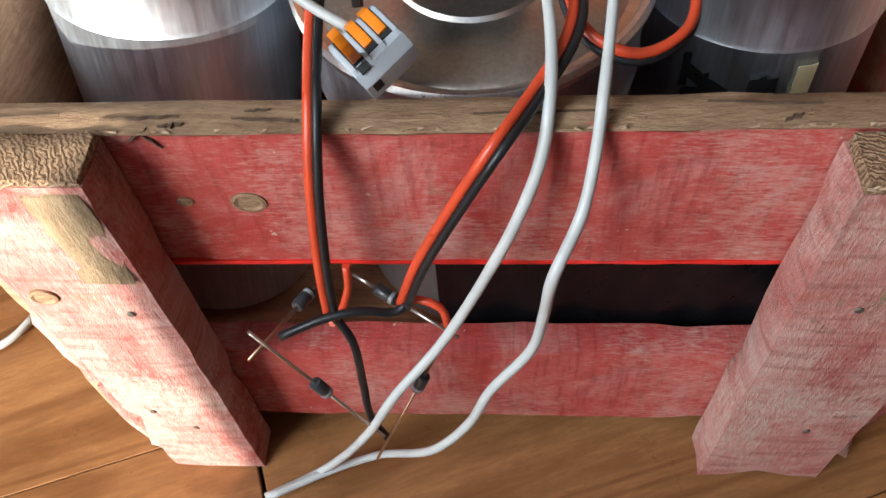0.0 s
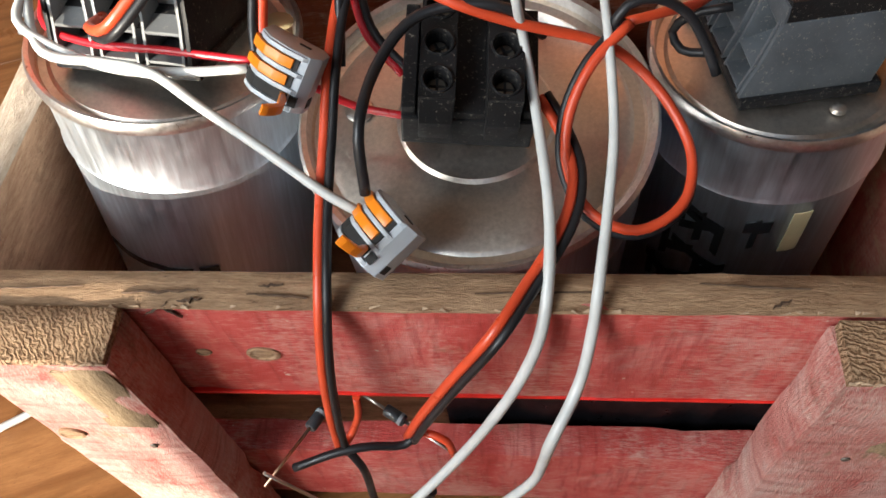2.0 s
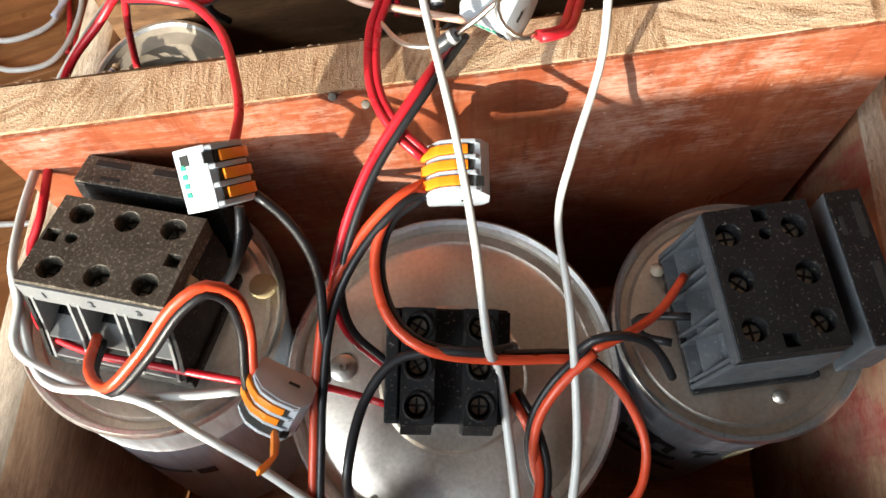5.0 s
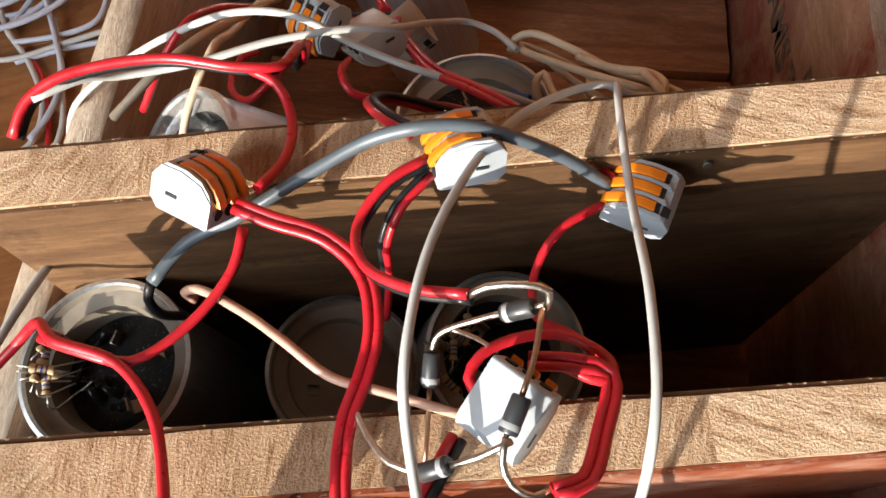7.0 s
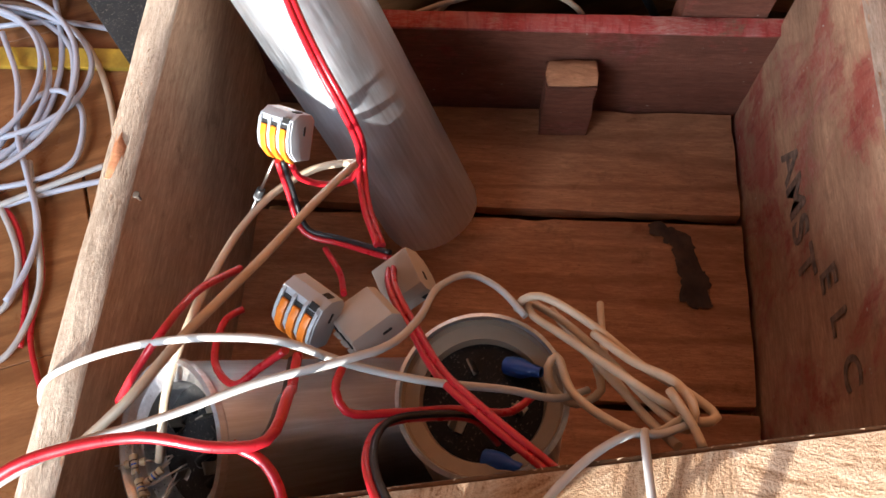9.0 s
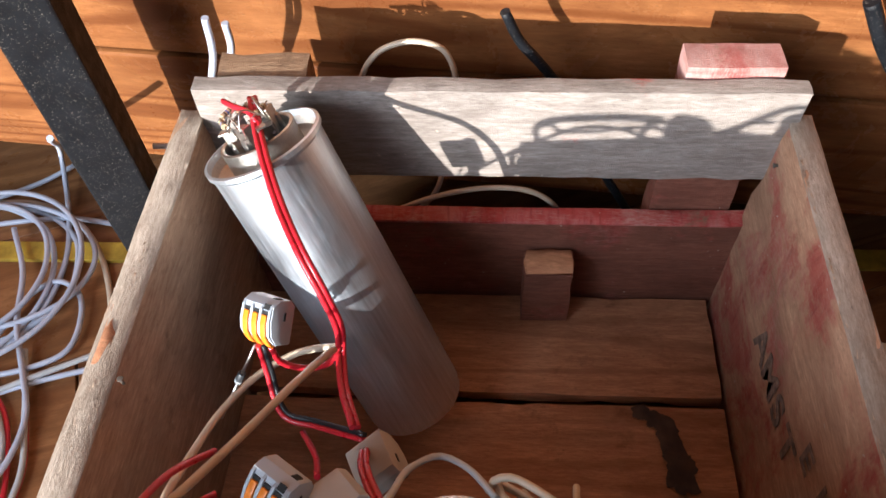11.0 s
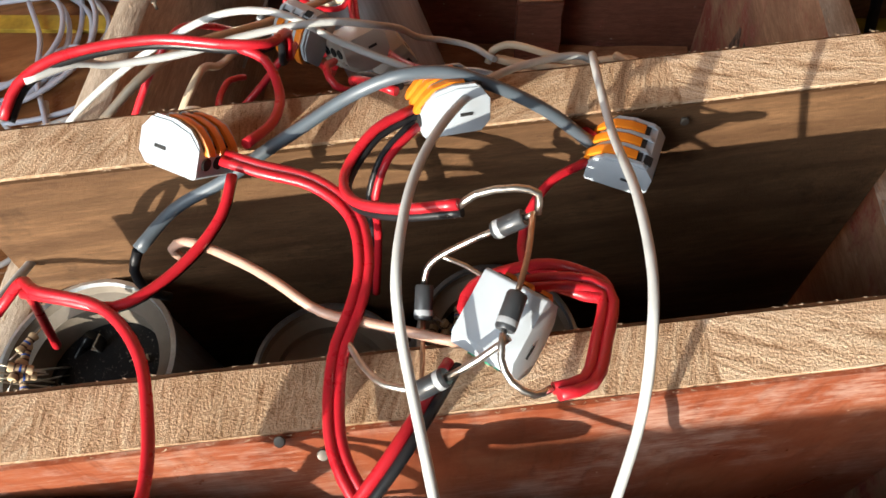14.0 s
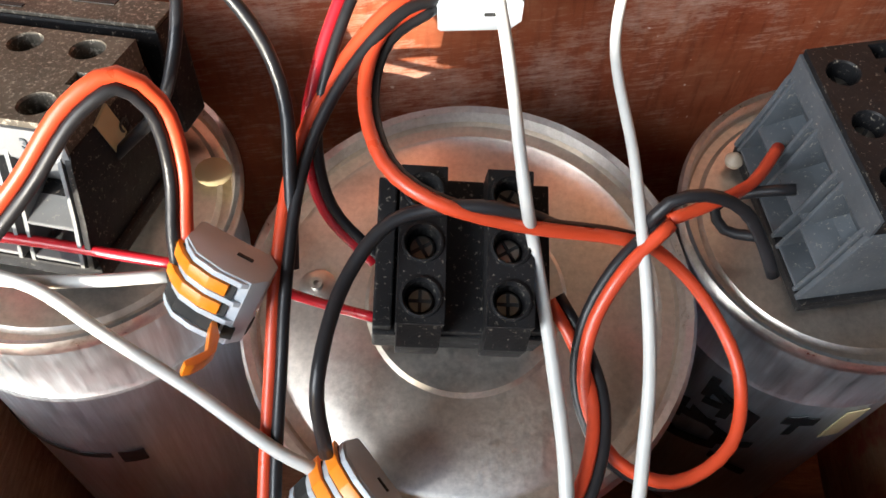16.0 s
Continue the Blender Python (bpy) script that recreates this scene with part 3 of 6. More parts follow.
def torn_fibres(name, a, b, count, long, lift, seed, out=(0, -1, 0), parent=None, fine=1.0):
    """Thin torn slivers along an edge from a to b, standing a little proud."""
    rng, bm = random.Random(seed), bmesh.new()
    a, b, out = Vector(a), Vector(b), Vector(out)
    way = (b - a).normalized()
    for k in range(count):
        p = a.lerp(b, rng.random())
        d = (way * rng.choice((-1, 1)) * rng.uniform(0.5, 1) + out * rng.uniform(-0.1, 0.5) + Vector((0, 0, rng.uniform(-0.3, lift)))).normalized()
        side = d.cross(Vector((0, 0, 1))).normalized() * rng.uniform(0.0002, 0.0006) * fine
        tip = p + d * rng.uniform(0.3, 1) * long
        low = Vector((0, 0, -0.0008 * fine))
        v = [bm.verts.new(q) for q in (p + side, p - side, p + low, tip)]
        for f in ((0, 1, 3), (1, 2, 3), (2, 0, 3), (0, 2, 1)):
            bm.faces.new([v[i] for i in f])
    tagged(part(name, finish(bm), "splinter", parent or crate), "fringe of torn wood fibres", kind="stuff")


def divider(a, b, top, foot, thick, front, label, seed):
    """A loose board between two plan points of its front face; its sawn core shows on top."""
    a, b = Vector((*a, 0)), Vector((*b, 0))
    mid, way = (a + b) / 2, (b - a)
    turn = math.degrees(math.atan2(way.y, way.x))
    ob = thing("divider_board", label, "board", pose(mid.x, mid.y, 0, 0, 0, turn), "divider boards in the crate")
    part("core", board_bm((way.length, thick - 0.0010, top - foot), 0.0003, 0.012, seed, 0.0006), "core", ob, "pale sawn layered wood edge", pose(0, thick / 2, (top + foot) / 2))
    part("front_face", box_bm((way.length - 0.001, 0.0012, top - foot - 0.0012), (0, 0, (top + foot) / 2 - 0.0006)), front, ob)
    part("back_face", box_bm((way.length - 0.001, 0.0012, top - foot - 0.0012), (0, thick, (top + foot) / 2 - 0.0006)), "face_grey", ob)
    half = way.length / 2
    for y, out, k in ((-0.0002, (0, -1, 0), 1), (thick + 0.0002, (0, 1, 0), 2)):
        torn_fibres("torn_edge", (-half, y, top - 0.0004), (half, y, top - 0.0004), 60, 0.0018, 0.25, seed + 40 * k, out, ob, 0.4)
    return ob


divider((-0.142, 0.1205), (0.139, 0.1635), 0.256, 0.037, 0.0175, "face_brown", "brown-varnished blockboard divider with a raw sawn top edge", 21)
divider((-0.140, 0.2010), (0.139, 0.2490), 0.256, 0.037, 0.0190, "face_grey", "dark weathered plank divider with a raw sawn top edge", 22)


torn_fibres("torn_edge", (-0.150, -0.0012, 0.1925), (0.143, -0.0012, 0.1925), 26, 0.004, 0.25, 3)
torn_fibres("torn_edge", (-0.146, -0.0190, 0.1930), (-0.099, -0.0190, 0.1930), 30, 0.004, 0.5, 4)
torn_fibres("torn_edge", (0.089, -0.0190, 0.1895), (0.137, -0.0190, 0.1895), 36, 0.005, 0.6, 5)
torn_fibres("torn_edge", (-0.1580, 0.02, 0.1910), (-0.1445, 0.49, 0.1910), 140, 0.006, 0.4, 6, (0.6, 0, 0))
torn_fibres("torn_edge", (0.1470, 0.02, 0.1910), (0.1470, 0.49, 0.1910), 120, 0.006, 0.4, 7, (-0.6, 0, 0))


def crack(at, long, wide, seed):
    """A dark ragged split in the wood."""
    bm, rng = bmesh.new(), random.Random(seed)
    n = 9
    rows = []
    for k in range(n):
        u = k / (n - 1)
        w = 0.42 * wide * (0.12 + math.sin(math.pi * u)) * rng.uniform(0.4, 1.1)
        c = rng.uniform(-0.3, 0.3) * wide
        rows.append([bm.verts.new(((u - 0.5) * long, c + e * w / 2, z)) for z in (-0.0006, 0.0004) for e in (-1, 1)])
    for p, q in zip(rows, rows[1:]):
        for i, j in ((0, 1), (1, 3), (3, 2), (2, 0)):
            bm.faces.new((p[i], p[j], q[j], q[i]))
    bm.faces.new([rows[0][i] for i in (0, 1, 3, 2)]), bm.faces.new([rows[-1][i] for i in (0, 1, 3, 2)])
    part("crack", finish(bm), "crack", crate, "dark ragged split", at)


for k, (x, y, z, tilt, turn, long, wide) in enumerate((
        (-0.0890, 0.0030, 0.1932, 0, 2, 0.030, 0.0012), (-0.0900, -0.0012, 0.1905, 60, 30, 0.012, 0.0016), (-0.0860, -0.0010, 0.1890, 80, -40, 0.010, 0.0014),
        (-0.0800, 0.0005, 0.1930, 10, 12, 0.010, 0.0018), (-0.0560, 0.0020, 0.1931, 0, -4, 0.024, 0.0009), (-0.0580, 0.0050, 0.1932, 0, 8, 0.010, 0.0016),
        (0.0150, 0.0035, 0.1931, 0, 1, 0.050, 0.0007), (0.0700, 0.0060, 0.1931, 0, -3, 0.040, 0.0008), (0.0760, 0.0010, 0.1930, 0, 25, 0.008, 0.0015), (-0.1250, 0.0040, 0.1931, 0, 2, 0.040, 0.0007))):
    crack(pose(x, y, z, tilt, 0, 0) @ pose(0, 0, 0, 0, 0, turn), long * 0.7, wide, 50 + k)

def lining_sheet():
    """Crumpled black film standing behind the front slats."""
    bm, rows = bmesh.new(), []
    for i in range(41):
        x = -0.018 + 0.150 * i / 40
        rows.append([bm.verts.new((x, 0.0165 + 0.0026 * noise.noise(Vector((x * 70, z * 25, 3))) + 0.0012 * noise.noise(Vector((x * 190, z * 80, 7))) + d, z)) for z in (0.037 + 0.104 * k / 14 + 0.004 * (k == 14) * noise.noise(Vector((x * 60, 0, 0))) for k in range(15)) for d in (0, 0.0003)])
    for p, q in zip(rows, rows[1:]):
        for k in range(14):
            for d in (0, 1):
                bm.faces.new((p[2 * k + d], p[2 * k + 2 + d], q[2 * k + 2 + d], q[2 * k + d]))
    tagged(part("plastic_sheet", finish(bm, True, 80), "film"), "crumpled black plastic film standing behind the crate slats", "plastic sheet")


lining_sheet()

# a brown break in the edge of the side board
plank_part("broken_nick", (0.0080, 0.030, 0.012), (-0.1500, 0.3680, 0.1870), "crate_floor", 41, "fresh brown break in the board edge", turn=-1.6, wear=0.0016, chip=0.004)
plank_part("broken_nick", (0.0040, 0.044, 0.030), (-0.1452, 0.3560, 0.1750), "crate_floor", 42, turn=-1.6, wear=0.0012, chip=0.004)


# ---- capacitors ----
def capacitor(label, top, lean, radius, height, bead=0.030, lid="lid", group="capacitors in the crate", spin=0.0):
    """An aluminium can hung from the middle of its lid, with a rolled rim and a bead round its side."""
    ob = thing("capacitor", label, "capacitor", upright(top, lean, spin), group)
    r = radius
    side = [(0.0, -height), (r * 0.90, -height), (r * 0.955, -height + 0.003), (r * 0.955, -bead - 0.0015), (r * 0.972, -bead), (r * 0.955, -bead + 0.0015), (r * 0.955, -0.006), (r * 0.985, -0.003)]
    part("can", lathe_bm(side, 64), "can", ob)
    part("rim", lathe_bm([(r * 0.965, -0.0045), (r, -0.0035), (r * 1.005, -0.0012), (r * 0.985, 0.0006), (r * 0.955, 0.0), (r * 0.940, -0.0022), (r * 0.935, -0.0040)], 64), "rim", ob)
    part("lid", lathe_bm([(r * 0.937, -0.0030), (r * 0.925, -0.0044), (r * 0.87, -0.0046), (r * 0.84, -0.0036), (r * 0.45, -0.0030), (r * 0.43, -0.0018), (r * 0.36, -0.0018), (0.0, -0.0020)], 64), lid, ob)
    return ob


cap_left = capacitor("tall brushed aluminium capacitor can under a terminal block", (-0.0988, 0.0827, 0.2150), (0.12, 0.05), 0.0414, 0.176)
cap_mid = capacitor("wide aluminium capacitor can with a dusty lid", (-0.0038, 0.0658, 0.1960), (-0.014, -0.10), 0.0550, 0.150, 0.034)
cap_right = capacitor("aluminium capacitor can with marker scribbles on its side", (0.0886, 0.0855, 0.2035), (-0.03, -0.02), 0.0401, 0.165)


# ---- terminal blocks on the capacitors ----
def holed_bm(cells, thick):
    """A plate top from rectangular cells, each with a round or square well sunk in it or none.
    A cell: x0, x1, y0, y1, kind ('', 'round', 'square'), centre x and y, size, depth."""
    bm = bmesh.new()
    for x0, x1, y0, y1, kind, cx, cy, size, deep in cells:
        if not kind:
            bm.faces.new([bm.verts.new((x, y, 0)) for x, y in ((x0, y0), (x1, y0), (x1, y1), (x0, y1))])
        else:
            angles = sorted({round(k * math.tau / 24, 5) for k in range(24)} | {round(math.atan2(y - cy, x - cx) % math.tau, 5) for x in (x0, x1) for y in (y0, y1)})
            rings = [[], [], [], []]
            for a in angles:
                c, d = math.cos(a), math.sin(a)
                far = min((x1 - cx) / c if c > 1e-6 else 9, (x0 - cx) / c if c < -1e-6 else 9, (y1 - cy) / d if d > 1e-6 else 9, (y0 - cy) / d if d < -1e-6 else 9)
                r = size if kind == "round" else size / max(abs(c), abs(d))
                for ring, (q, z) in zip(rings, ((far, 0), (r, 0), (r * 0.93, -0.0005), (r * 0.90, -deep))):
                    ring.append(bm.verts.new((cx + c * q, cy + d * q, z)))
            for a, b in zip(rings, rings[1:]):
                for k in range(len(angles)):
                    m = (k + 1) % len(angles)
                    bm.faces.new((a[k], a[m], b[m], b[k]))
            bm.faces.new(rings[-1])
    xs, ys = [c[0] for c in cells] + [c[1] for c in cells], [c[2] for c in cells] + [c[3] for c in cells]
    box = [(min(xs), min(ys)), (max(xs), min(ys)), (max(xs), max(ys)), (min(xs), max(ys))]
    for (xa, ya), (xb, yb) in zip(box, box[1:] + box[:1]):
        bm.faces.new([bm.verts.new(p) for p in ((xa, ya, 0), (xb, yb, 0), (xb, yb, -thick), (xa, ya, -thick))])
    bmesh.ops.remove_doubles(bm, verts=bm.verts[:], dist=1e-6)
    return finish(bm)


def sunk_screw(parent, spot, r, turn=0.0):
    """A screw head with a cross slot, lying at the bottom of its well."""
    screw = part("screw", lathe_bm([(r, 0), (r, 0.0008), (r * 0.86, 0.0012), (0, 0.0012)], 20), "screw", parent, "dull steel screw head", Matrix.Translation(spot) @ pose(0, 0, 0, 0, 0, turn))
    cross = box_bm((r * 1.7, r * 0.26, 0.0004), (0, 0, 0.00115))
    box_bm((r * 0.26, r * 1.7, 0.00042), (0, 0, 0.00115), bm=cross)
    part("slot", cross, "hole", screw)


def terminal_block(label, at, body, top, front, sticker):
    """A three-pole block: a plate with six sunk screws, open wire mouths in front, a slotted bar behind."""
    ob = thing("terminal_block", label, "terminal block", at, "terminal blocks on the capacitors")
    shell = extrude_bm([(-0.0150, -0.0062), (-0.0150, -0.0080), (-0.0070, -0.0100), (-0.0090, -0.0190), (-0.0190, -0.0225), (-0.0110, -0.0240), (-0.0110, -0.0300), (-0.0200, -0.0310), (-0.0200, -0.0320), (0.0150, -0.0320), (0.0170, -0.0170), (0.0150, -0.0062)], 0.0452, 0.0003)
    part("housing", shell, body, ob)
    cells = [(-0.0225 + 0.015 * k, -0.0075 + 0.015 * k, y0, y1, "round", -0.0145 + 0.0145 * k, y, 0.0038, 0.0055) for k in range(3) for y0, y1, y in ((-0.0152, -0.0042, -0.0096), (0.0042, 0.0152, 0.0096))]
    cells += [(-0.0225, -0.0165, -0.0042, 0.0042, "square", -0.0194, 0.0008, 0.0022, 0.0050), (-0.0165, -0.0075, -0.0042, 0.0042, "round", -0.0132, 0.0008, 0.0019, 0.0040), (-0.0075, 0.0075, -0.0042, 0.0042, "", 0, 0, 0, 0), (0.0075, 0.0225, -0.0042, 0.0042, "square", 0.0188, -0.0006, 0.0022, 0.0050)]
    plate = part("top_plate", holed_bm(cells, 0.0066), top, ob, at=pose(0, 0, 0.0003))
    for k, (x0, x1, y0, y1, kind, cx, cy, size, deep) in enumerate(cells[:6]):
        sunk_screw(plate, (cx, cy, -deep), 0.0030, 23 * k)
    face = extrude_bm([(-0.0153, -0.0012), (-0.0160, -0.0012), (-0.0160, -0.0085), (-0.0153, -0.0085)], 0.0450)
    part("front_face", face, front, ob)
    for e in (-0.0221, 0.0221):
        part("side_cheek", extrude_bm([(-0.0156, -0.0064), (-0.0165, -0.0085), (-0.0192, -0.0205), (-0.0226, -0.0318), (0.0152, -0.0322), (0.0172, -0.0170), (0.0152, -0.0064)], 0.0014, 0.0002), body, ob, at=pose(e, 0, 0))
    for k in range(3):
        for e in (-0.0057, 0.0057):
            part("divider_rib", extrude_bm([(-0.0068, -0.0062), (-0.0158, -0.0062), (-0.0165, -0.0085), (-0.0192, -0.0205), (-0.0226, -0.0316), (-0.0068, -0.0316)], 0.0010, 0.0002), front, ob, at=pose(-0.01447 + 0.01447 * k + e, 0, 0))
    for k in range(3):
        part("mouth_web", extrude_bm([(-0.0150, -0.0082), (-0.0160, -0.0082), (-0.0092, -0.0205), (-0.0080, -0.0205)], 0.0104), front, ob, at=pose(-0.01447 + 0.01447 * k, 0, 0))
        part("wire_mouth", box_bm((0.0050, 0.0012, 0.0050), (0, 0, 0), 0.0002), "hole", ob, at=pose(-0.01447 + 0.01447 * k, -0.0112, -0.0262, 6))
        part("mouth_lip", box_bm((0.0108, 0.0112, 0.0012), (0, 0, 0), 0.0003), front, ob, at=pose(-0.0145 + 0.01447 * k, -0.0145, -0.0215, 17))
        part("lower_lip", box_bm((0.0108, 0.0112, 0.0010), (0, 0, 0), 0.0003), front, ob, at=pose(-0.0145 + 0.01447 * k, -0.0165, -0.0305, 4))
    bar = part("rear_bar", box_bm((0.0480, 0.0110, 0.0280), (0, 0.0265, -0.0150), 0.0008), body, ob)
    part("bar_top", box_bm((0.0474, 0.0104, 0.0010), (0, 0.0265, -0.0006), 0.0003), top, bar)
    for x in (-0.014, 0.005):
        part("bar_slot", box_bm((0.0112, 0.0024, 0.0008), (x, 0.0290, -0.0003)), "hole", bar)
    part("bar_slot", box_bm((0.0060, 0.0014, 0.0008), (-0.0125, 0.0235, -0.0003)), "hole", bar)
    part("base_pad", box_bm((0.0470, 0.0400, 0.0040), (0.0005, -0.002, -0.0340), 0.0008), "black", ob, "dusty black foam pad")
    if sticker:
        part("sticker", box_bm((0.0006, 0.0055, 0.0120), (0.0228, -0.002, -0.0110), turn=pose(0, 0, 0, 18)), "paper", ob, "yellowed paper sticker")
        text_part("sticker_text", "C1", 0.0042, (0.0233, -0.0005, -0.0105), (0, 0.3, -1), (1, 0, 0), "ink", ob)
    for k, word in enumerate("123" if sticker else ""):
        text_part("number", word, 0.0036, (-0.0157 + 0.01447 * k, -0.0162, -0.0058), (1, 0, 0), (0, -1, 0), "slate", ob)
    return ob


def text_part(name, words, size, spot, x_way, z_way, material, parent):
    cu = bpy.data.curves.new(name, "FONT")
    cu.body, cu.size, cu.extrude, cu.offset = words, size, 0.0001, size * 0.022
    tmp = bpy.data.objects.new(name, cu)
    me = bpy.data.meshes.new_from_object(tmp)
    bpy.data.objects.remove(tmp)
    me.materials.append(M[material])
    ob = new(name, me)
    ob.parent = parent
    ob.matrix_basis = frame_of(Vector(spot), x_way, z_way)
    return ob


terminal_block("dusty black terminal block with grey wire mouths on a capacitor", frame_of((-0.0990, 0.0893, 0.2485), (0.0284, -0.0053, 0.0011), (0.02, 0.23, 0.97)), "black", "black_dusty", "grey_front", True)
terminal_block("slate-grey terminal block with sunk screws on a capacitor", frame_of((0.0892, 0.0875, 0.2364), (0.0041, -0.0276, 0.0005), (-0.02, -0.02, 1)), "slate", "black", "slate", False)


def barrier_block():
    """A black block with two ridges of three sunk screws and a groove between."""
    at = frame_of((-0.0035, 0.0622, 0.2262), (0.0181, 0.0004, -0.0020), (0.06, -0.24, 0.97))
    ob = thing("terminal_strip", "black two-row terminal strip with six screws on a lid", "terminal strip", at)
    part("base", box_bm((0.0376, 0.0350, 0.0150), (0, 0, -0.0190), 0.0006), "black", ob)
    part("web", box_bm((0.0110, 0.0340, 0.0080), (0.0002, 0, -0.0120), 0.0004), "black", ob)
    for x in (-0.0092, 0.0092):
        ridge = part("ridge", box_bm((0.0098, 0.0340, 0.0085), (x, 0, -0.0100), 0.0003), "black", ob)
        cells = [(-0.0049, 0.0049, -0.0170 + 0.01133 * k, -0.00567 + 0.01133 * k, "round", 0, (k - 1) * 0.0115, 0.0036, 0.0052) for k in range(3)]
        top = part("ridge_top", holed_bm(cells, 0.0060), "black", ob, at=pose(x, 0, -0.0003))
        for k in range(3):
            part("well_lip", lathe_bm([(0.0044, -0.0001), (0.0043, 0.0005), (0.0039, 0.0006), (0.0036, 0.0001)], 24), "black", top, at=pose(0, (k - 1) * 0.0115, 0))
            sunk_screw(top, (0, (k - 1) * 0.0115, -0.0052), 0.0028, 31 * k)
        part("end_step", extrude_bm([(-0.0170, -0.0015), (-0.0205, -0.0085), (-0.0205, -0.0170), (-0.0160, -0.0170), (-0.0160, -0.0015)], 0.0092, 0.0003), "black", ridge, at=pose(x, 0, 0))
    for x in (-0.0168, 0.0168):
        part("shoulder", box_bm((0.0040, 0.0330, 0.0060), (x, 0, -0.0100), 0.0004), "black", ob)
    return ob


barrier_block()


def lid_bolt():
    ob = thing("lid_bolt", "small steel washer and stud on a capacitor lid", "bolt", upright((-0.0405, 0.0690, 0.1928), (0, -0.1)))
    part("washer", lathe_bm([(0.0046, 0), (0.0046, 0.0006), (0.0036, 0.0012), (0.0, 0.0012)], 28), "steel", ob)
    part("stud", lathe_bm([(0.0016, 0.001), (0.0016, 0.0030), (0.0007, 0.0030), (0.0006, 0.0018), (0, 0.0018)], 16), "steel", ob)


lid_bolt()
tagged(part("lid_dimple", lathe_bm([(0.0024, 0), (0.0020, 0.0012), (0.0010, 0.0018), (0, 0.0019)], 20), "lid", at=upright((0.0996, 0.0604, 0.2005), (-0.03, -0.02))), "small pressed knob on the capacitor lid", "knob")
tagged(part("glue_blob", lathe_bm([(0.0022, 0), (0.0024, 0.0012), (0.0012, 0.0028), (0, 0.0032)], 14), "white_cap", at=upright((0.0640, 0.1015, 0.2020))), "small cream blob of glue on a lid", "glue")
tagged(part("glue_smear", lathe_bm([(0.0046, -0.0006), (0.0030, 0.0001), (0.0, 0.0003)], 14), "paper", at=upright((-0.0660, 0.0920, 0.2100), (0.12, 0.05))), "dry smear of glue on a lid", "glue")


def wrap_patch(name, at, radius, a0, a1, z0, z1, slant, material, label, category):
    """A thin mark that follows the round side of a can."""
    bm = bmesh.new()
    rows = []
    for k in range(9):
        a = radians(a0 + (a1 - a0) * k / 8)
        wob = 0.0006 * noise.noise(Vector((a * 9, z0 * 300, 1)))
        rows.append([bm.verts.new((r * math.cos(a), r * math.sin(a), z + slant * k / 8 + wob)) for r in (radius, radius + 0.0003) for z in (z0, z1)])
    for p, q in zip(rows, rows[1:]):
        for i, j in ((0, 1), (1, 3), (3, 2), (2, 0)):
            bm.faces.new((p[i], p[j], q[j], q[i]))
    bm.faces.new([rows[0][i] for i in (0, 1, 3, 2)]), bm.faces.new([rows[-1][i] for i in (0, 1, 3, 2)])
    return tagged(part(name, finish(bm), material, at=at), label, category)


R_CAN = upright((0.0886, 0.0855, 0.2035), (-0.03, -0.02))
STROKES = ((230, 250, -0.047, -0.041, -0.006), (226, 230, -0.052, -0.038, 0.001), (236, 240, -0.060, -0.044, 0.002), (228, 246, -0.056, -0.052, 0.006), (246, 250, -0.062, -0.046, -0.002), (226, 252, -0.066, -0.062, -0.008),
           (220, 224, -0.078, -0.062, 0.002), (222, 238, -0.073, -0.068, 0.005), (240, 244, -0.086, -0.070, 0.002), (240, 256, -0.080, -0.075, 0.007), (258, 270, -0.047, -0.041, 0.001), (262, 265, -0.056, -0.040, 0.001), (244, 264, -0.092, -0.087, -0.010), (222, 240, -0.094, -0.088, 0.008), (212, 226, -0.086, -0.081, -0.006), (214, 218, -0.098, -0.082, 0.002))
for a0, a1, z0, z1, s in STROKES:
    wrap_patch("marker_stroke", R_CAN, 0.0386, a0, a1, z0, z1, s, "ink", "black marker stroke on the capacitor side", "marking")
wrap_patch("paper_sticker", R_CAN, 0.0386, 278, 287, -0.058, -0.036, 0, "paper", "yellowed paper sticker on the capacitor side", "sticker")
L_CAN = upright((-0.0988, 0.0827, 0.2150), (0.12, 0.05))
wrap_patch("printed_label", L_CAN, 0.0398, 225, 275, -0.075, -0.072, 0, "ink", "faint dark printed line on the capacitor side", "label")
wrap_patch("printed_label", L_CAN, 0.0398, 278, 288, -0.079, -0.071, 0, "ink", "small dark printed mark on the capacitor side", "label")


# ---- open-topped and lying capacitors ----
def resistor(parent, spot, way, r=0.0011, long=0.0062):
    m = frame_of(Vector(spot), Vector(way).orthogonal(), way)
    ob = part("resistor", lathe_bm([(0, -long / 2), (r, -long / 2), (r * 1.15, -long * 0.4), (r * 0.9, -long * 0.25), (r * 0.9, long * 0.25), (r * 1.15, long * 0.4), (r, long / 2), (0, long / 2)], 14), "resistor", parent, "beige banded resistor", m)
    for z, c in ((-0.2, "rust"), (0.0, "blue"), (0.22, "rust")):
        part("band", lathe_bm([(r * 0.93, z * long - 0.0003), (r * 0.96, z * long), (r * 0.93, z * long + 0.0003)], 14), c, ob)
    part("lead", tube_bm(smooth_line([(0, 0, -long), (0, 0, 0), (0.0004, 0, long)]), 0.0003, 6), "tin", ob)


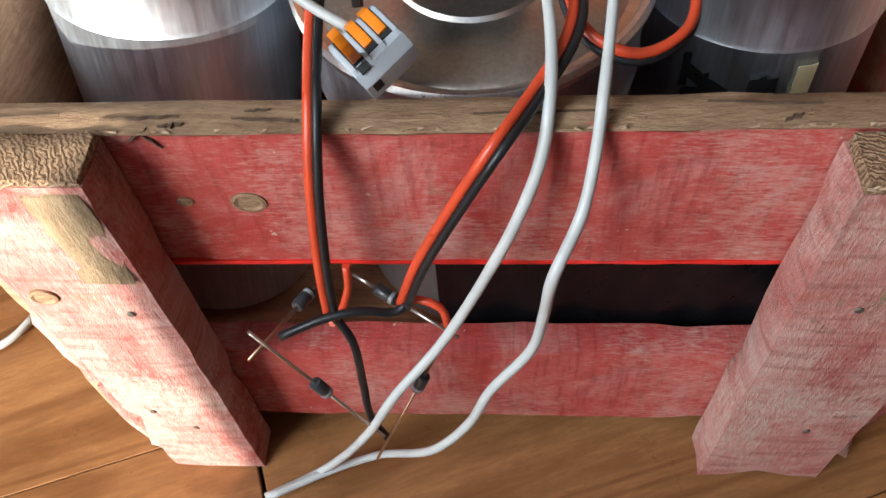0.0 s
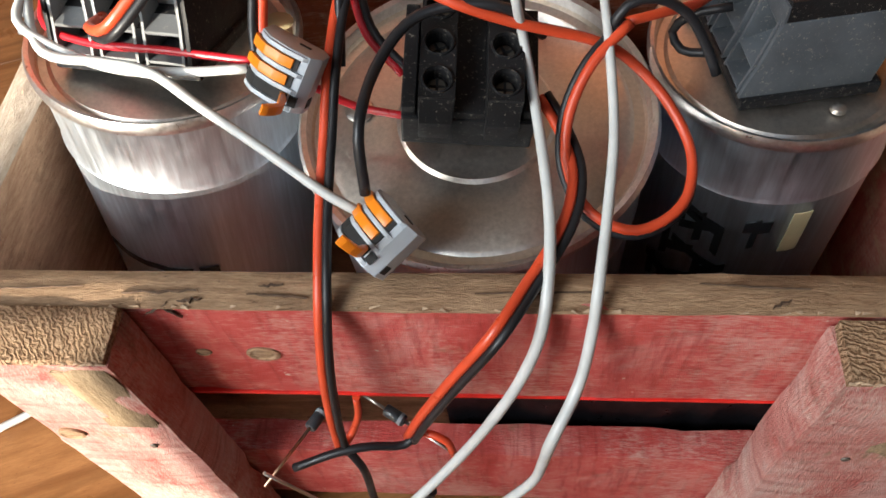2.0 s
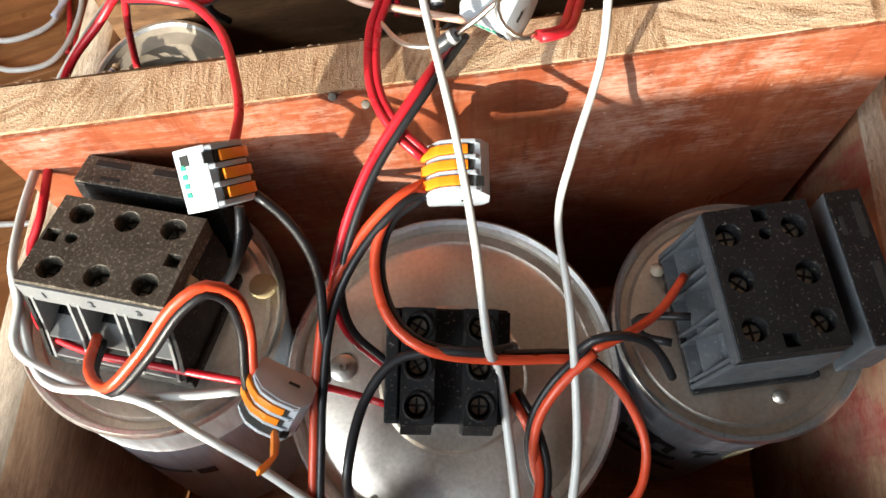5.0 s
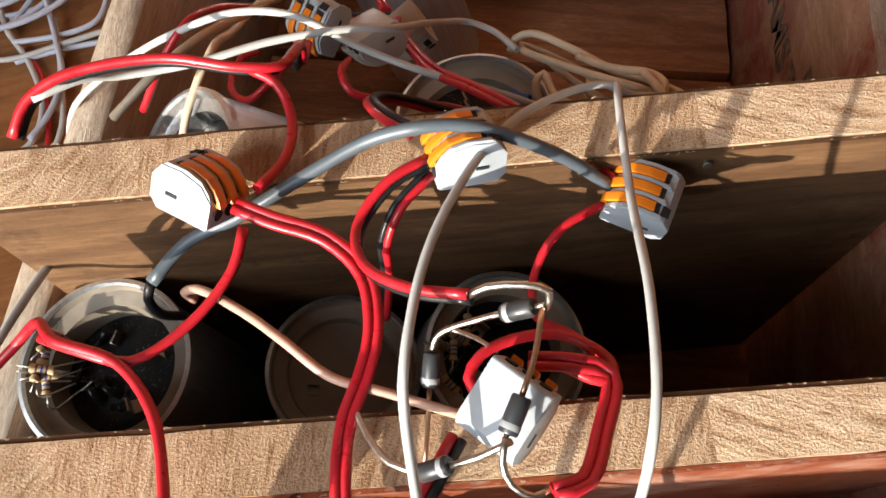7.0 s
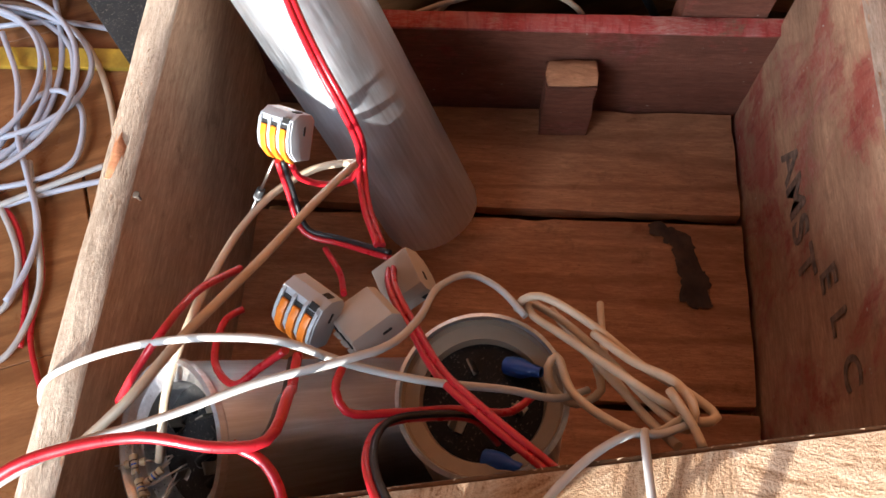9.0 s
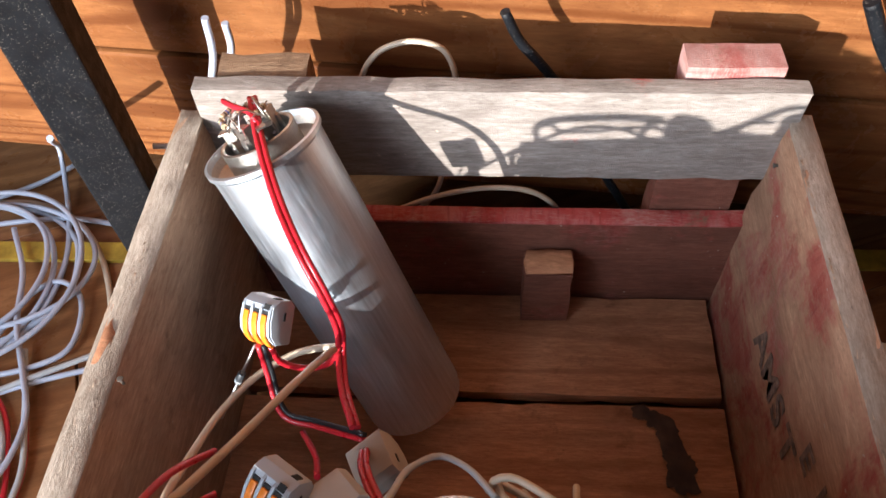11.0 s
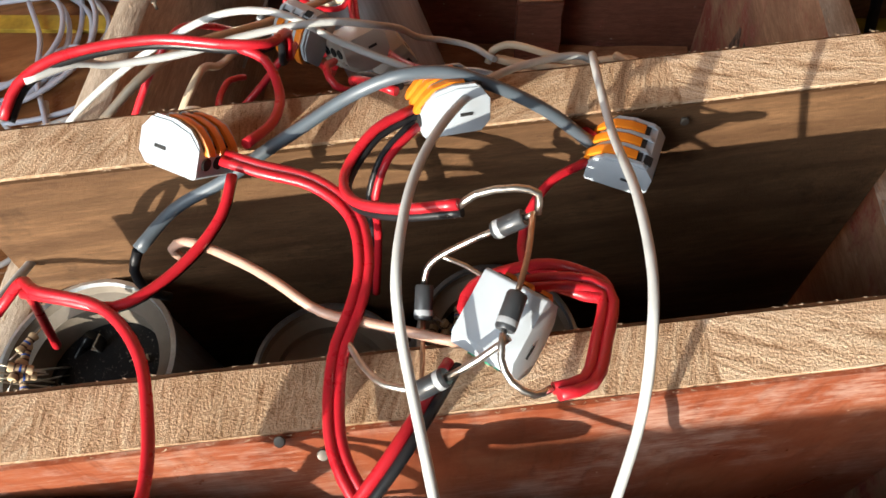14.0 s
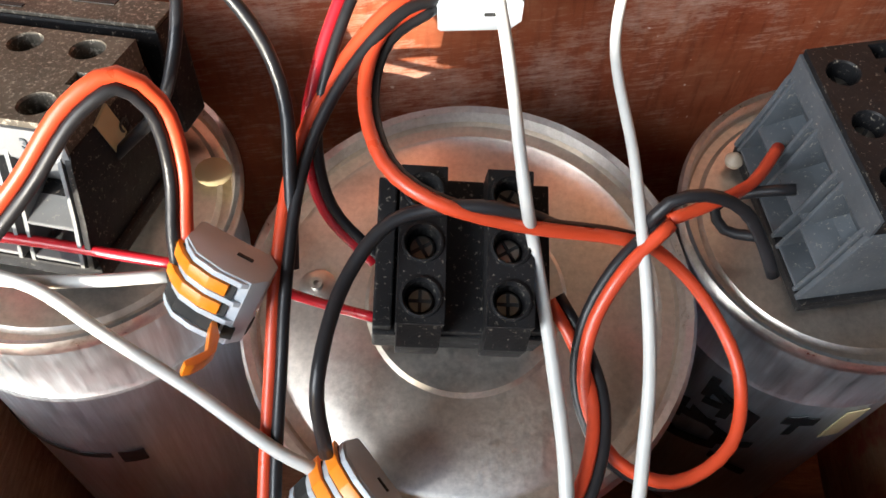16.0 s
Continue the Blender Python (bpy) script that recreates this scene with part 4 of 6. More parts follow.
def open_capacitor(label, top, lean, radius, height, ring, plate, seed, terminals=4, cluster=None, sunk=0.009):
    """A can whose top is sunk, with a pale ring, bent metal tabs on a dark plate and resistors soldered at one side."""
    ob = thing("capacitor", label, "capacitor", upright(top, lean, seed * 40), "small capacitors in the crate")
    r, rng = radius, random.Random(seed)
    part("can", lathe_bm([(0, -height), (r * 0.9, -height), (r * 0.96, -height + 0.003), (r * 0.96, -0.004), (r, -0.0025), (r, 0), (r * 0.95, 0.0005), (r * 0.93, -0.001)], 56), "can", ob)
    part("inner_ring", lathe_bm([(r * 0.94, -0.0012), (r * 0.90, -0.0040), (r * 0.74, -0.0052), (r * 0.70, -sunk - 0.0005)], 56), ring, ob)
    disc = part("plate", lathe_bm([(r * 0.72, -sunk + 0.0005), (r * 0.5, -sunk + 0.001), (0, -sunk + 0.001)], 48), plate, ob)
    for k in range(terminals):
        a = math.tau * k / terminals + seed
        p = Vector((math.cos(a), math.sin(a), 0)) * r * 0.42
        tab = box_bm((0.0046, 0.0007, 0.0060), (0, 0, 0.0030), 0.0002)
        box_bm((0.0046, 0.0036, 0.0007), (0, 0.0016, 0.0003), 0.0002, bm=tab)
        part("tab", tab, "tab_metal", disc, "tarnished metal tab", Matrix.Translation(p + Vector((0, 0, -sunk + 0.001))) @ pose(0, 0, 0, rng.uniform(-20, 20), 0, math.degrees(a) + rng.uniform(-40, 40)))
    if cluster is not None:
        for k in range(3):
            a = math.tau * rng.random()
            strip = [Vector((math.cos(a + 0.7 * u) * r * (0.25 + 0.3 * k / 2), math.sin(a + 0.7 * u) * r * (0.25 + 0.3 * k / 2), -sunk + 0.002 + 0.003 * math.sin(3 * u + k))) for u in (0, 0.5, 1.0, 1.5, 2.0)]
            part("foil_strip", tube_bm(smooth_line(strip), 0.0016, 6, wobble=0.5), "film", ob, "crumpled dark foil strip")
        for k in range(6):
            a = radians(cluster - seed * 40) + rng.uniform(-0.55, 0.55)
            p = Vector((math.cos(a) * r * rng.uniform(0.45, 0.86), math.sin(a) * r * rng.uniform(0.45, 0.86), rng.uniform(-0.003, 0.004)))
            side = Vector((-math.sin(a), math.cos(a), 0)) if k % 3 else Vector((math.cos(a), math.sin(a), 0.6))
            resistor(ob, p, side + Vector((rng.uniform(-0.2, 0.2), rng.uniform(-0.2, 0.2), rng.uniform(-0.1, 0.3))), 0.0014, 0.0072)
            q = [p + side.normalized() * 0.0060, p + side.normalized() * 0.0078 + Vector((0, 0, -0.0015)), Vector((p.x * 0.7, p.y * 0.7, -sunk + 0.001))]
            part("lead", tube_bm(smooth_line(q), 0.00035, 6), "tin", ob)
    return ob


open_capacitor("aluminium capacitor with resistors soldered in its sunk top", (-0.1168, 0.1754, 0.2000), (-0.084, -0.06), 0.0289, 0.150, "sleeve_white", "black", 3, cluster=200, sunk=0.016)
open_capacitor("aluminium capacitor with a beige sealed top between the dividers", (-0.0453, 0.1880, 0.1665), (0.18, 0.0), 0.0280, 0.120, "white_cap", "white_cap", 4, terminals=2)
open_capacitor("aluminium capacitor with resistors on a pale sunk top", (0.0121, 0.1945, 0.1826), (0.22, -0.12), 0.0284, 0.135, "white_cap", "black", 5, cluster=190, sunk=0.014)
cap_e = open_capacitor("aluminium capacitor with a cream ring and blue-sleeved terminals", (-0.0051, 0.2754, 0.2013), (-0.074, 0.08), 0.0288, 0.155, "white_cap", "black", 6, terminals=3)
cap_d = open_capacitor("lying aluminium capacitor with resistors in its open end", (-0.1121, 0.2552, 0.1860), (-0.75, -0.30), 0.0305, 0.150, "rim", "black", 7, cluster=220, sunk=0.014)


def sleeve(at):
    ob = thing("blue_sleeve", "bright blue insulating sleeve on a terminal", "sleeve", at, "blue sleeves on terminals")
    part("barrel", lathe_bm([(0.0030, 0), (0.0034, 0.002), (0.0034, 0.0065), (0.0022, 0.0100), (0.0018, 0.0135), (0.0012, 0.0135)], 20), "blue", ob)
    return ob


sleeve(frame_of((0.0030, 0.2870, 0.1950), (0.3, 1, 0), (0.85, -0.35, 0.5)))
sleeve(frame_of((-0.0035, 0.2560, 0.1945), (0.3, 1, 0), (0.55, -0.75, 0.3)))


def tall_capacitor():
    top, foot = Vector((-0.0973, 0.4547, 0.2112)), Vector((-0.0340, 0.4035, 0.0560))
    axis = (top - foot).normalized()
    high = (top - foot).length
    ob = thing("tall_capacitor", "slim aluminium capacitor leaning in the crate corner", "capacitor", frame_of(top, axis.orthogonal(), axis))
    r = 0.0280
    part("can", lathe_bm([(0, -high), (r * 0.80, -high), (r * 0.94, -high + 0.0025), (r * 0.97, -high + 0.007), (r * 0.97, -0.003), (r * 1.02, -0.0015), (r * 1.02, 0.0008), (r * 0.97, 0.0012), (r * 0.95, -0.002)], 64), "can", ob)
    part("sunk_lid", lathe_bm([(r * 0.96, -0.001), (r * 0.92, -0.0060), (r * 0.60, -0.0065), (0, -0.0065)], 56), "lid", ob)
    cup = part("terminal_cup", lathe_bm([(r * 0.64, -0.0068), (r * 0.64, 0.0052), (r * 0.60, 0.0056), (r * 0.57, 0.0050), (r * 0.56, -0.003), (0, -0.003)], 40), "steel", ob)
    for k in range(9):
        a, q = k * math.tau / 9 + 0.3, (0.0120, 0.0085, 0.0105)[k % 3]
        high = (0.0150, 0.0120, 0.0170)[k % 3]
        tab = box_bm((0.0056, 0.0009, high), (0, 0, high / 2), 0.0002)
        box_bm((0.0056, 0.0042, 0.0009), (0, 0.0018, high - 0.0004), 0.0002, bm=tab)
        box_bm((0.0016, 0.0016, high * 0.7), (0.0020, -0.0010, high * 0.35), 0.0003, bm=tab)
        part("tab", tab, "steel", cup, "tinned spade tab", pose(q * math.cos(a), q * math.sin(a), -0.003, 8 * math.sin(k * 2), 0, math.degrees(a) + 35 * (k % 3)))
    for k, (spot, way) in enumerate((((-0.004, 0.010, 0.0175), (1, 0.3, 0.1)), ((0.002, 0.006, 0.0160), (1, -0.2, 0.3)), ((-0.010, 0.002, 0.0165), (0.2, 1, 0.1)), ((0.006, -0.004, 0.0150), (1, 0.6, 0)))):
        resistor(ob, spot, way, 0.0013, 0.0070)
    for k in range(5):
        a = 1.3 * k
        q = [Vector((0.011 * math.cos(a), 0.011 * math.sin(a), 0.012)), Vector((0.007 * math.cos(a + 0.5), 0.007 * math.sin(a + 0.5), 0.017 + 0.001 * k)), Vector((0.010 * math.cos(a + 1.4), 0.010 * math.sin(a + 1.4), 0.0125))]
        part("lead", tube_bm(smooth_line(q), 0.0005, 6), "tin", ob)


tall_capacitor()


# ---- lever connectors ----
def connector(label, shell, raised, at):
    """A three-pole lever connector: body, three levers, wire mouths and a test slot."""
    ob = thing("lever_connector", label, "connector", at @ Matrix.Translation((0, 0, 0.0008)) @ Matrix.Diagonal((0.88, 0.88, 0.88, 1)), "lever connectors in the wiring")
    w = 0.0182
    outline = [(-0.0102, 0.0008), (-0.0094, 0.0), (0.0074, 0.0), (0.0102, 0.0030), (0.0104, 0.0098), (0.0076, 0.0138), (0.0010, 0.0142), (-0.0060, 0.0126), (-0.0100, 0.0086)]
    part("body", extrude_bm(outline, w, 0.0004), shell, ob)
    for k in range(3):
        x = (k - 1) * 0.0053
        groove = extrude_bm([(-0.0101, 0.0090), (-0.0062, 0.0130), (0.0008, 0.01450), (0.0052, 0.01440), (0.0052, 0.0136), (-0.0098, 0.0080)], 0.0037)
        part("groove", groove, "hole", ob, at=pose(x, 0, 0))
        lever = extrude_bm([(-0.0120, 0.0074), (-0.0112, 0.0094), (-0.0088, 0.0122), (-0.0060, 0.0143), (-0.0010, 0.0155), (0.0036, 0.0153), (0.0036, 0.0140), (-0.0060, 0.0124), (-0.0104, 0.0072)], 0.0031, 0.0003)
        turn = Matrix() if k != raised else Matrix.Translation((0, 0.0036, 0.0145)) @ pose(0, 0, 0, -118) @ Matrix.Translation((0, -0.0036, -0.0145))
        part("lever", lever, "orange" if shell == "wago" else shell, ob, "orange lever, raised" if k == raised else "", pose(x, 0, 0) @ turn)
        part("wire_mouth", lathe_bm([(0.0019, 0), (0.0019, 0.0006), (0.0, 0.0006)], 16), "hole", ob, at=pose(x, -0.0100, 0.0046, 90))
    for k in range(4):
        part("rib", extrude_bm([(-0.0102, 0.0084), (-0.0084, 0.0112), (-0.0056, 0.0138), (-0.0006, 0.0151), (0.0060, 0.0149), (0.0076, 0.0136), (-0.0060, 0.0122)], 0.0014, 0.0002), shell, ob, at=pose((k - 1.5) * 0.0053, 0, 0))
    part("test_slot", box_bm((0.0032, 0.0026, 0.0008), (0.0054, 0.0072, 0.0139), turn=pose(0, 0, 0, -18)), "hole", ob)
    part("test_slot", box_bm((0.0030, 0.0007, 0.0036), (0.0056, 0.0103, 0.0078)), "hole", ob)
    part("side_slot", box_bm((0.0006, 0.0038, 0.0010), (w / 2, 0.0030, 0.0060)), "hole", ob)
    part("side_slot", box_bm((0.0006, 0.0038, 0.0010), (-w / 2, 0.0030, 0.0060)), "hole", ob)
    if "green" in label or "diodes" in label:
        for k in range(4):
            part("print_bar", box_bm((0.0014, 0.0004, 0.0020), (-0.0040 + 0.0026 * k, 0.01045, 0.0064)), "green", ob)
    return ob


connector("grey lever connector with a raised orange lever at the crate front", "wago", 2, frame_of((-0.0259, 0.0174, 0.1977), (-0.727, -0.547, -0.415), (-0.251, -0.351, 0.902)))
connector("grey lever connector with a raised orange lever beside a capacitor", "wago", 2, frame_of((-0.0524, 0.0568, 0.2241), (-0.462, -0.462, -0.757), (-0.102, -0.820, 0.564)))
connector("pale lever connector with green print above a terminal block", "wago", -1, frame_of((-0.0681, 0.1005, 0.2701), (-0.214, 0.842, 0.495), (0.818, -0.123, 0.562)))
connector("grey lever connector with orange levers over the wide capacitor", "wago", -1, frame_of((-0.0017, 0.1139, 0.2430), (0.033, -0.992, -0.119), (0.000, -0.119, 0.993)))
connector("pale grey lever connector lying upside down, hung with diodes", "wago", -1, frame_of((0.0079, 0.1561, 0.2763), (0.814, -0.558, 0.162), (0.351, 0.251, -0.902)))
connector("pale lever connector with orange levers on the divider edge", "wago", -1, frame_of((-0.0721, 0.2034, 0.2629), (0.309, 0.665, -0.680), (0.254, 0.631, 0.733)))
connector("grey lever connector with orange levers on the divider edge", "wago", -1, frame_of((-0.0044, 0.2212, 0.2616), (0.302, -0.865, 0.401), (-0.051, 0.406, 0.913)))
connector("grey lever connector with orange levers hanging over the divider", "wago", -1, frame_of((0.0443, 0.2237, 0.2410), (-0.323, -0.946, -0.031), (0.050, -0.050, 0.998)))
connector("grey lever connector with orange levers, a diode hanging below", "wago", -1, frame_of((-0.0786, 0.3733, 0.1980), (0.872, -0.411, 0.267), (-0.464, -0.515, 0.721)))
connector("grey lever connector with orange levers above the lying capacitor", "wago", -1, frame_of((-0.0577, 0.2968, 0.2204), (0.822, -0.561, 0.095), (-0.400, -0.449, 0.799)))
connector("beige connector block turned upside down", "wago_beige", -1, frame_of((-0.0435, 0.2949, 0.2263), (-0.609, 0.667, -0.429), (0.251, -0.351, -0.902)))
connector("beige connector block lying on its side", "wago_beige", -1, frame_of((-0.0369, 0.3157, 0.1982), (0.768, 0.447, 0.459), (0.465, 0.103, -0.879)))


# ---- diodes ----
def diode(label, a, b, at_frac=0.5, long=0.0082, r=0.0022, lead="tin"):
    """A black diode with a silver band on its two straight leads."""
    a, b = Vector(a), Vector(b)
    way = (b - a)
    ob = thing("diode", label, "diode", frame_of(a.lerp(b, at_frac), way.orthogonal(), way), "diodes soldered to the wiring")
    part("case", lathe_bm([(0, -long / 2), (r * 0.85, -long / 2), (r, -long * 0.44), (r, long * 0.44), (r * 0.85, long / 2), (0, long / 2)], 24), "diode", ob)
    part("band", lathe_bm([(r * 1.005, long * 0.22), (r * 1.02, long * 0.24), (r * 1.02, long * 0.36), (r * 1.005, long * 0.38)], 24), "diode_band", ob, "silver polarity band")
    lo, hi = -way.length * at_frac, way.length * (1 - at_frac)
    part("lead", tube_bm([Vector((0, 0, lo)), Vector((0, 0, -long * 0.48))], 0.0006, 8), lead, ob)
    part("lead", tube_bm([Vector((0, 0, long * 0.48)), Vector((0, 0, hi))], 0.0006, 8), lead, ob)
    return ob


diode("black diode on tinned leads above the capacitors", (0.0165, 0.1781, 0.2840), (0.0047, 0.1773, 0.2750), 0.5, lead="tin")
diode("black diode on a copper lead above the capacitors", (-0.0083, 0.1725, 0.2640), (-0.0084, 0.1592, 0.2580), 0.4, lead="copper")
diode("slate diode resting on the divider edge", (-0.0081, 0.1426, 0.2680), (-0.0014, 0.1445, 0.2730), 0.45, lead="tin")
diode("black diode lying across a connector", (0.0122, 0.1578, 0.2850), (0.0092, 0.1490, 0.2830), 0.45, lead="tin")
diode("black diode soldered in a square before the crate", (-0.0676, -0.0300, 0.1400), (-0.0371, -0.0300, 0.0645), 0.48, lead="tin")
diode("black diode with copper leads before the crate", (-0.0105, -0.0160, 0.1189), (-0.0423, -0.0300, 0.0420), 0.37, lead="copper")
diode("black diode pointing into the crate gap", (-0.0735, -0.0280, 0.1186), (-0.0575, 0.0040, 0.1122), 0.8, lead="copper")
diode("black diode lying across the crate gap", (-0.0446, 0.0060, 0.1158), (-0.0088, -0.0140, 0.1088), 0.32, lead="tin")
diode("small diode hanging from a connector by its leads", (-0.0868, 0.3616, 0.1960), (-0.1100, 0.3503, 0.1500), 0.42, 0.0066, 0.0017, lead="tin")


# ---- round the crate ----
def table_leg():
    ob = thing("table_leg", "scratched black square steel leg standing beside the crate", "leg", pose(-0.2180, 0.5200, 0, 0, 0, 16))
    part("tube", box_bm((0.032, 0.032, 0.70), (0, 0, 0.3525), 0.0015), "iron", ob)
    part("foot_cap", box_bm((0.034, 0.034, 0.006), (0, 0, 0.003), 0.0012), "iron", ob)


table_leg()
tagged(part("folding_rule", box_bm((0.95, 0.016, 0.004), (0, 0, 0.002), 0.0006), "yellow", at=pose(0.0, 0.541, 0.0, 0, 0, 0.6)), "yellow painted wooden rule lying on the floor", "ruler")
adapter = thing("power_adapter", "white plastic power adapter lying beside the crate", "adapter", pose(0.226, 0.405, 0, 0, 0, 4))
part("case", box_bm((0.050, 0.105, 0.040), (0, 0, 0.020), 0.005, segs=3), "white_case", adapter)
part("seam", box_bm((0.0504, 0.1054, 0.0010), (0, 0, 0.026)), "wago", adapter)


def side_letters():
    """Faded stencilled capitals along the inner face of the side board."""
    for words, size, y, z in (("A", 0.0265, 0.4260, 0.0950), ("M", 0.0265, 0.4080, 0.0960), ("S", 0.0265, 0.3860, 0.0975), ("T", 0.0265, 0.3690, 0.0990), ("E", 0.0215, 0.3530, 0.1210), ("L", 0.0215, 0.3320, 0.1260), ("C", 0.0215, 0.3110, 0.1310)):
        text_part("stencil_letter", words, size, (0.1449, y, z), (0, -1, 0.10), (-1, 0, 0), "print_dark", crate)


side_letters()


def stain():
    bm = bmesh.new()
    for x, y, r in ((0.112, 0.370, 0.0080), (0.1135, 0.378, 0.0075), (0.110, 0.386, 0.0072), (0.1085, 0.393, 0.0070), (0.107, 0.400, 0.0075), (0.101, 0.405, 0.0055), (0.094, 0.409, 0.0050), (0.118, 0.365, 0.0035)):
        n = 22
        ring = [bm.verts.new((x + math.cos(math.tau * k / n) * r * (1 + 0.55 * noise.noise(Vector((x * 90, k * 0.8, 1)))), y + math.sin(math.tau * k / n) * r * (1 + 0.55 * noise.noise(Vector((y * 90, k * 0.8, 4)))), 0.0368 + x * 0.004)) for k in range(n)]
        top = bm.verts.new((x, y, 0.0376))
        for k in range(n):
            bm.faces.new((ring[k], ring[(k + 1) % n], top))
    tagged(part("oil_stain", finish(bm), "rust"), "dark crusted oil stain on the crate floor boards", "stain")


stain()


def nail(at, label="small iron nail head in the wood"):
    return tagged(part("nail", lathe_bm([(0.0007, -0.004), (0.0007, 0.0), (0.0014, 0.0002), (0.0012, 0.0006), (0, 0.0008)], 14), "nail", at=at), label, "nail", "nails in the crate")


for spot, z_way in (((-0.1390, 0.3476, 0.1915), (0, 0, 1)), ((-0.0286, 0.1324, 0.2555), (0, -0.6, 0.8)), ((-0.0386, 0.1350, 0.2555), (0, -0.6, 0.8)), ((-0.1081, -0.0195, 0.1322), (0, -1, 0)), ((-0.1270, -0.0195, 0.060), (0, -1, 0)), ((-0.115, -0.0195, 0.045), (0, -1, 0)), ((0.1061, -0.0195, 0.1364), (0, -1, 0)), ((0.118, -0.0195, 0.05), (0, -1, 0)), ((0.062, 0.2340, 0.2500), (0.2, -1, 0.2)), ((0.1440, 0.482, 0.17), (-1, 0, 0))):
    nail(frame_of(Vector(spot), Vector(z_way).orthogonal(), z_way))


def knot(at, r):
    return tagged(part("knot", lathe_bm([(r, -0.001), (r * 0.98, 0.0004), (r * 0.8, 0.0007), (r * 0.6, 0.0003), (r * 0.3, 0.0006), (0, 0.0004)], 22), "crate_raw", at=at @ Matrix.Diagonal((1.25, 1, 1, 1))), "bare round knot in the red slat", "knot", "knots in the slat")


knot(frame_of((-0.0667, -0.0012, 0.1636), (1, 0, 0), (0, -1, 0)), 0.0042)
knot(frame_of((-0.0850, -0.0010, 0.1640), (1, 0, 0), (0, -1, 0)), 0.0020)
knot(frame_of((-0.131, -0.0198, 0.142), (1, 0, 0), (0, -1, 0)), 0.0036)


# ---- cables and wires ----
def cable(name, label, cores, radius, points, group="loose wiring on the crate", twist=0.0, thin=1.0):
    """A cable through its bends: one round core, or two fused side by side."""
    line = smooth_line(points)
    radius = radius * 0.94
    if len(cores) == 1:
        ob = part(name, tube_bm(line, radius, 12, wobble=0.05, thin=thin), cores[0])
    else:
        ob = thing(name, label, "cable")
        tone = (radians(twist), radians(twist) + math.pi)
        for k, core in enumerate(cores):
            part("core", tube_bm(line, radius * (0.86 if core == "dark" else 1.0), 10, offset=radius * 0.86, turn0=tone[k], wobble=0.05), core, ob, "black core" if core == "dark" else "red core")
    return tagged(ob, label, "cable", group)


cable("white_cable", "white sheathed cable draped over the crate front to the floor", ('white',), 0.0018, [(-0.0949, -0.0331, 0.0030), (-0.0741, -0.0227, 0.0040), (-0.0432, -0.0300, 0.0653), (-0.0300, -0.0280, 0.0946), (-0.0145, -0.0200, 0.1143), (0.0004, -0.0160, 0.1478), (0.0095, -0.0120, 0.1713), (0.0146, -0.0060, 0.1865), (0.0164, 0.0022, 0.1960), (0.0169, 0.0203, 0.2060), (0.0103, 0.0634, 0.2250), (0.0078, 0.0631, 0.2400), (0.0035, 0.0901, 0.2560), (-0.0023, 0.1157, 0.2720), (-0.0116, 0.1522, 0.2830), (-0.0124, 0.1600, 0.2870), (-0.0111, 0.1832, 0.2850), (-0.0061, 0.2038, 0.2800), (0.0061, 0.2319, 0.2680), (0.0214, 0.2491, 0.2580), (0.0340, 0.2569, 0.2520), (0.0418, 0.2579, 0.2460), (0.0527, 0.2624, 0.2400)], thin=0.68)
cable("white_cable", "white sheathed cable draped over the crate front to the floor", ('white',), 0.0018, [(-0.0917, -0.0335, 0.0060), (-0.0688, -0.0226, 0.0060), (-0.0496, -0.0162, 0.0080), (-0.0194, -0.0300, 0.0528), (-0.0062, -0.0290, 0.0744), (0.0018, -0.0280, 0.0997), (0.0140, -0.0240, 0.1193), (0.0168, -0.0240, 0.1395), (0.0182, -0.0260, 0.1630), (0.0253, -0.0140, 0.1737), (0.0282, -0.0050, 0.1873), (0.0291, 0.0009, 0.1970), (0.0324, 0.0245, 0.2080), (0.0338, 0.0410, 0.2160), (0.0314, 0.0773, 0.2320), (0.0275, 0.1031, 0.2430), (0.0308, 0.1166, 0.2560), (0.0375, 0.1372, 0.2700), (0.0377, 0.1481, 0.2860), (0.0386, 0.1593, 0.2880), (0.0386, 0.1825, 0.2830), (0.0373, 0.2145, 0.2680), (0.0364, 0.2557, 0.2540), (0.0402, 0.2589, 0.2400)], thin=0.68)
cable("twin_cable", "red and black twin cable from a connector to the terminal block", ('red', 'dark'), 0.0015, [(-0.0008, 0.1518, 0.2620), (-0.0105, 0.1302, 0.2680), (-0.0251, 0.1100, 0.2580), (-0.0335, 0.0925, 0.2460), (-0.0363, 0.0820, 0.2360), (-0.0339, 0.0733, 0.2220), (-0.0237, 0.0661, 0.2120)])
cable("twin_cable", "orange-red and black twin cable hanging over the crate front", ('orange_red', 'dark'), 0.0016, [(-0.0103, 0.1087, 0.2500), (-0.0175, 0.1032, 0.2520), (-0.0287, 0.0926, 0.2460), (-0.0380, 0.0770, 0.2360), (-0.0412, 0.0545, 0.2260), (-0.0423, 0.0398, 0.2160), (-0.0429, 0.0195, 0.2060), (-0.0423, 0.0002, 0.1970), (-0.0435, -0.0100, 0.1808), (-0.0458, -0.0160, 0.1506), (-0.0469, -0.0180, 0.1271)])
cable("single_core", "black cable core stripped from its twin", ('dark',), 0.0015, [(-0.0464, -0.0170, 0.1271), (-0.0421, -0.0200, 0.1183), (-0.0419, -0.0220, 0.0904), (-0.0419, -0.0240, 0.0666), (-0.0374, -0.0260, 0.0537)])
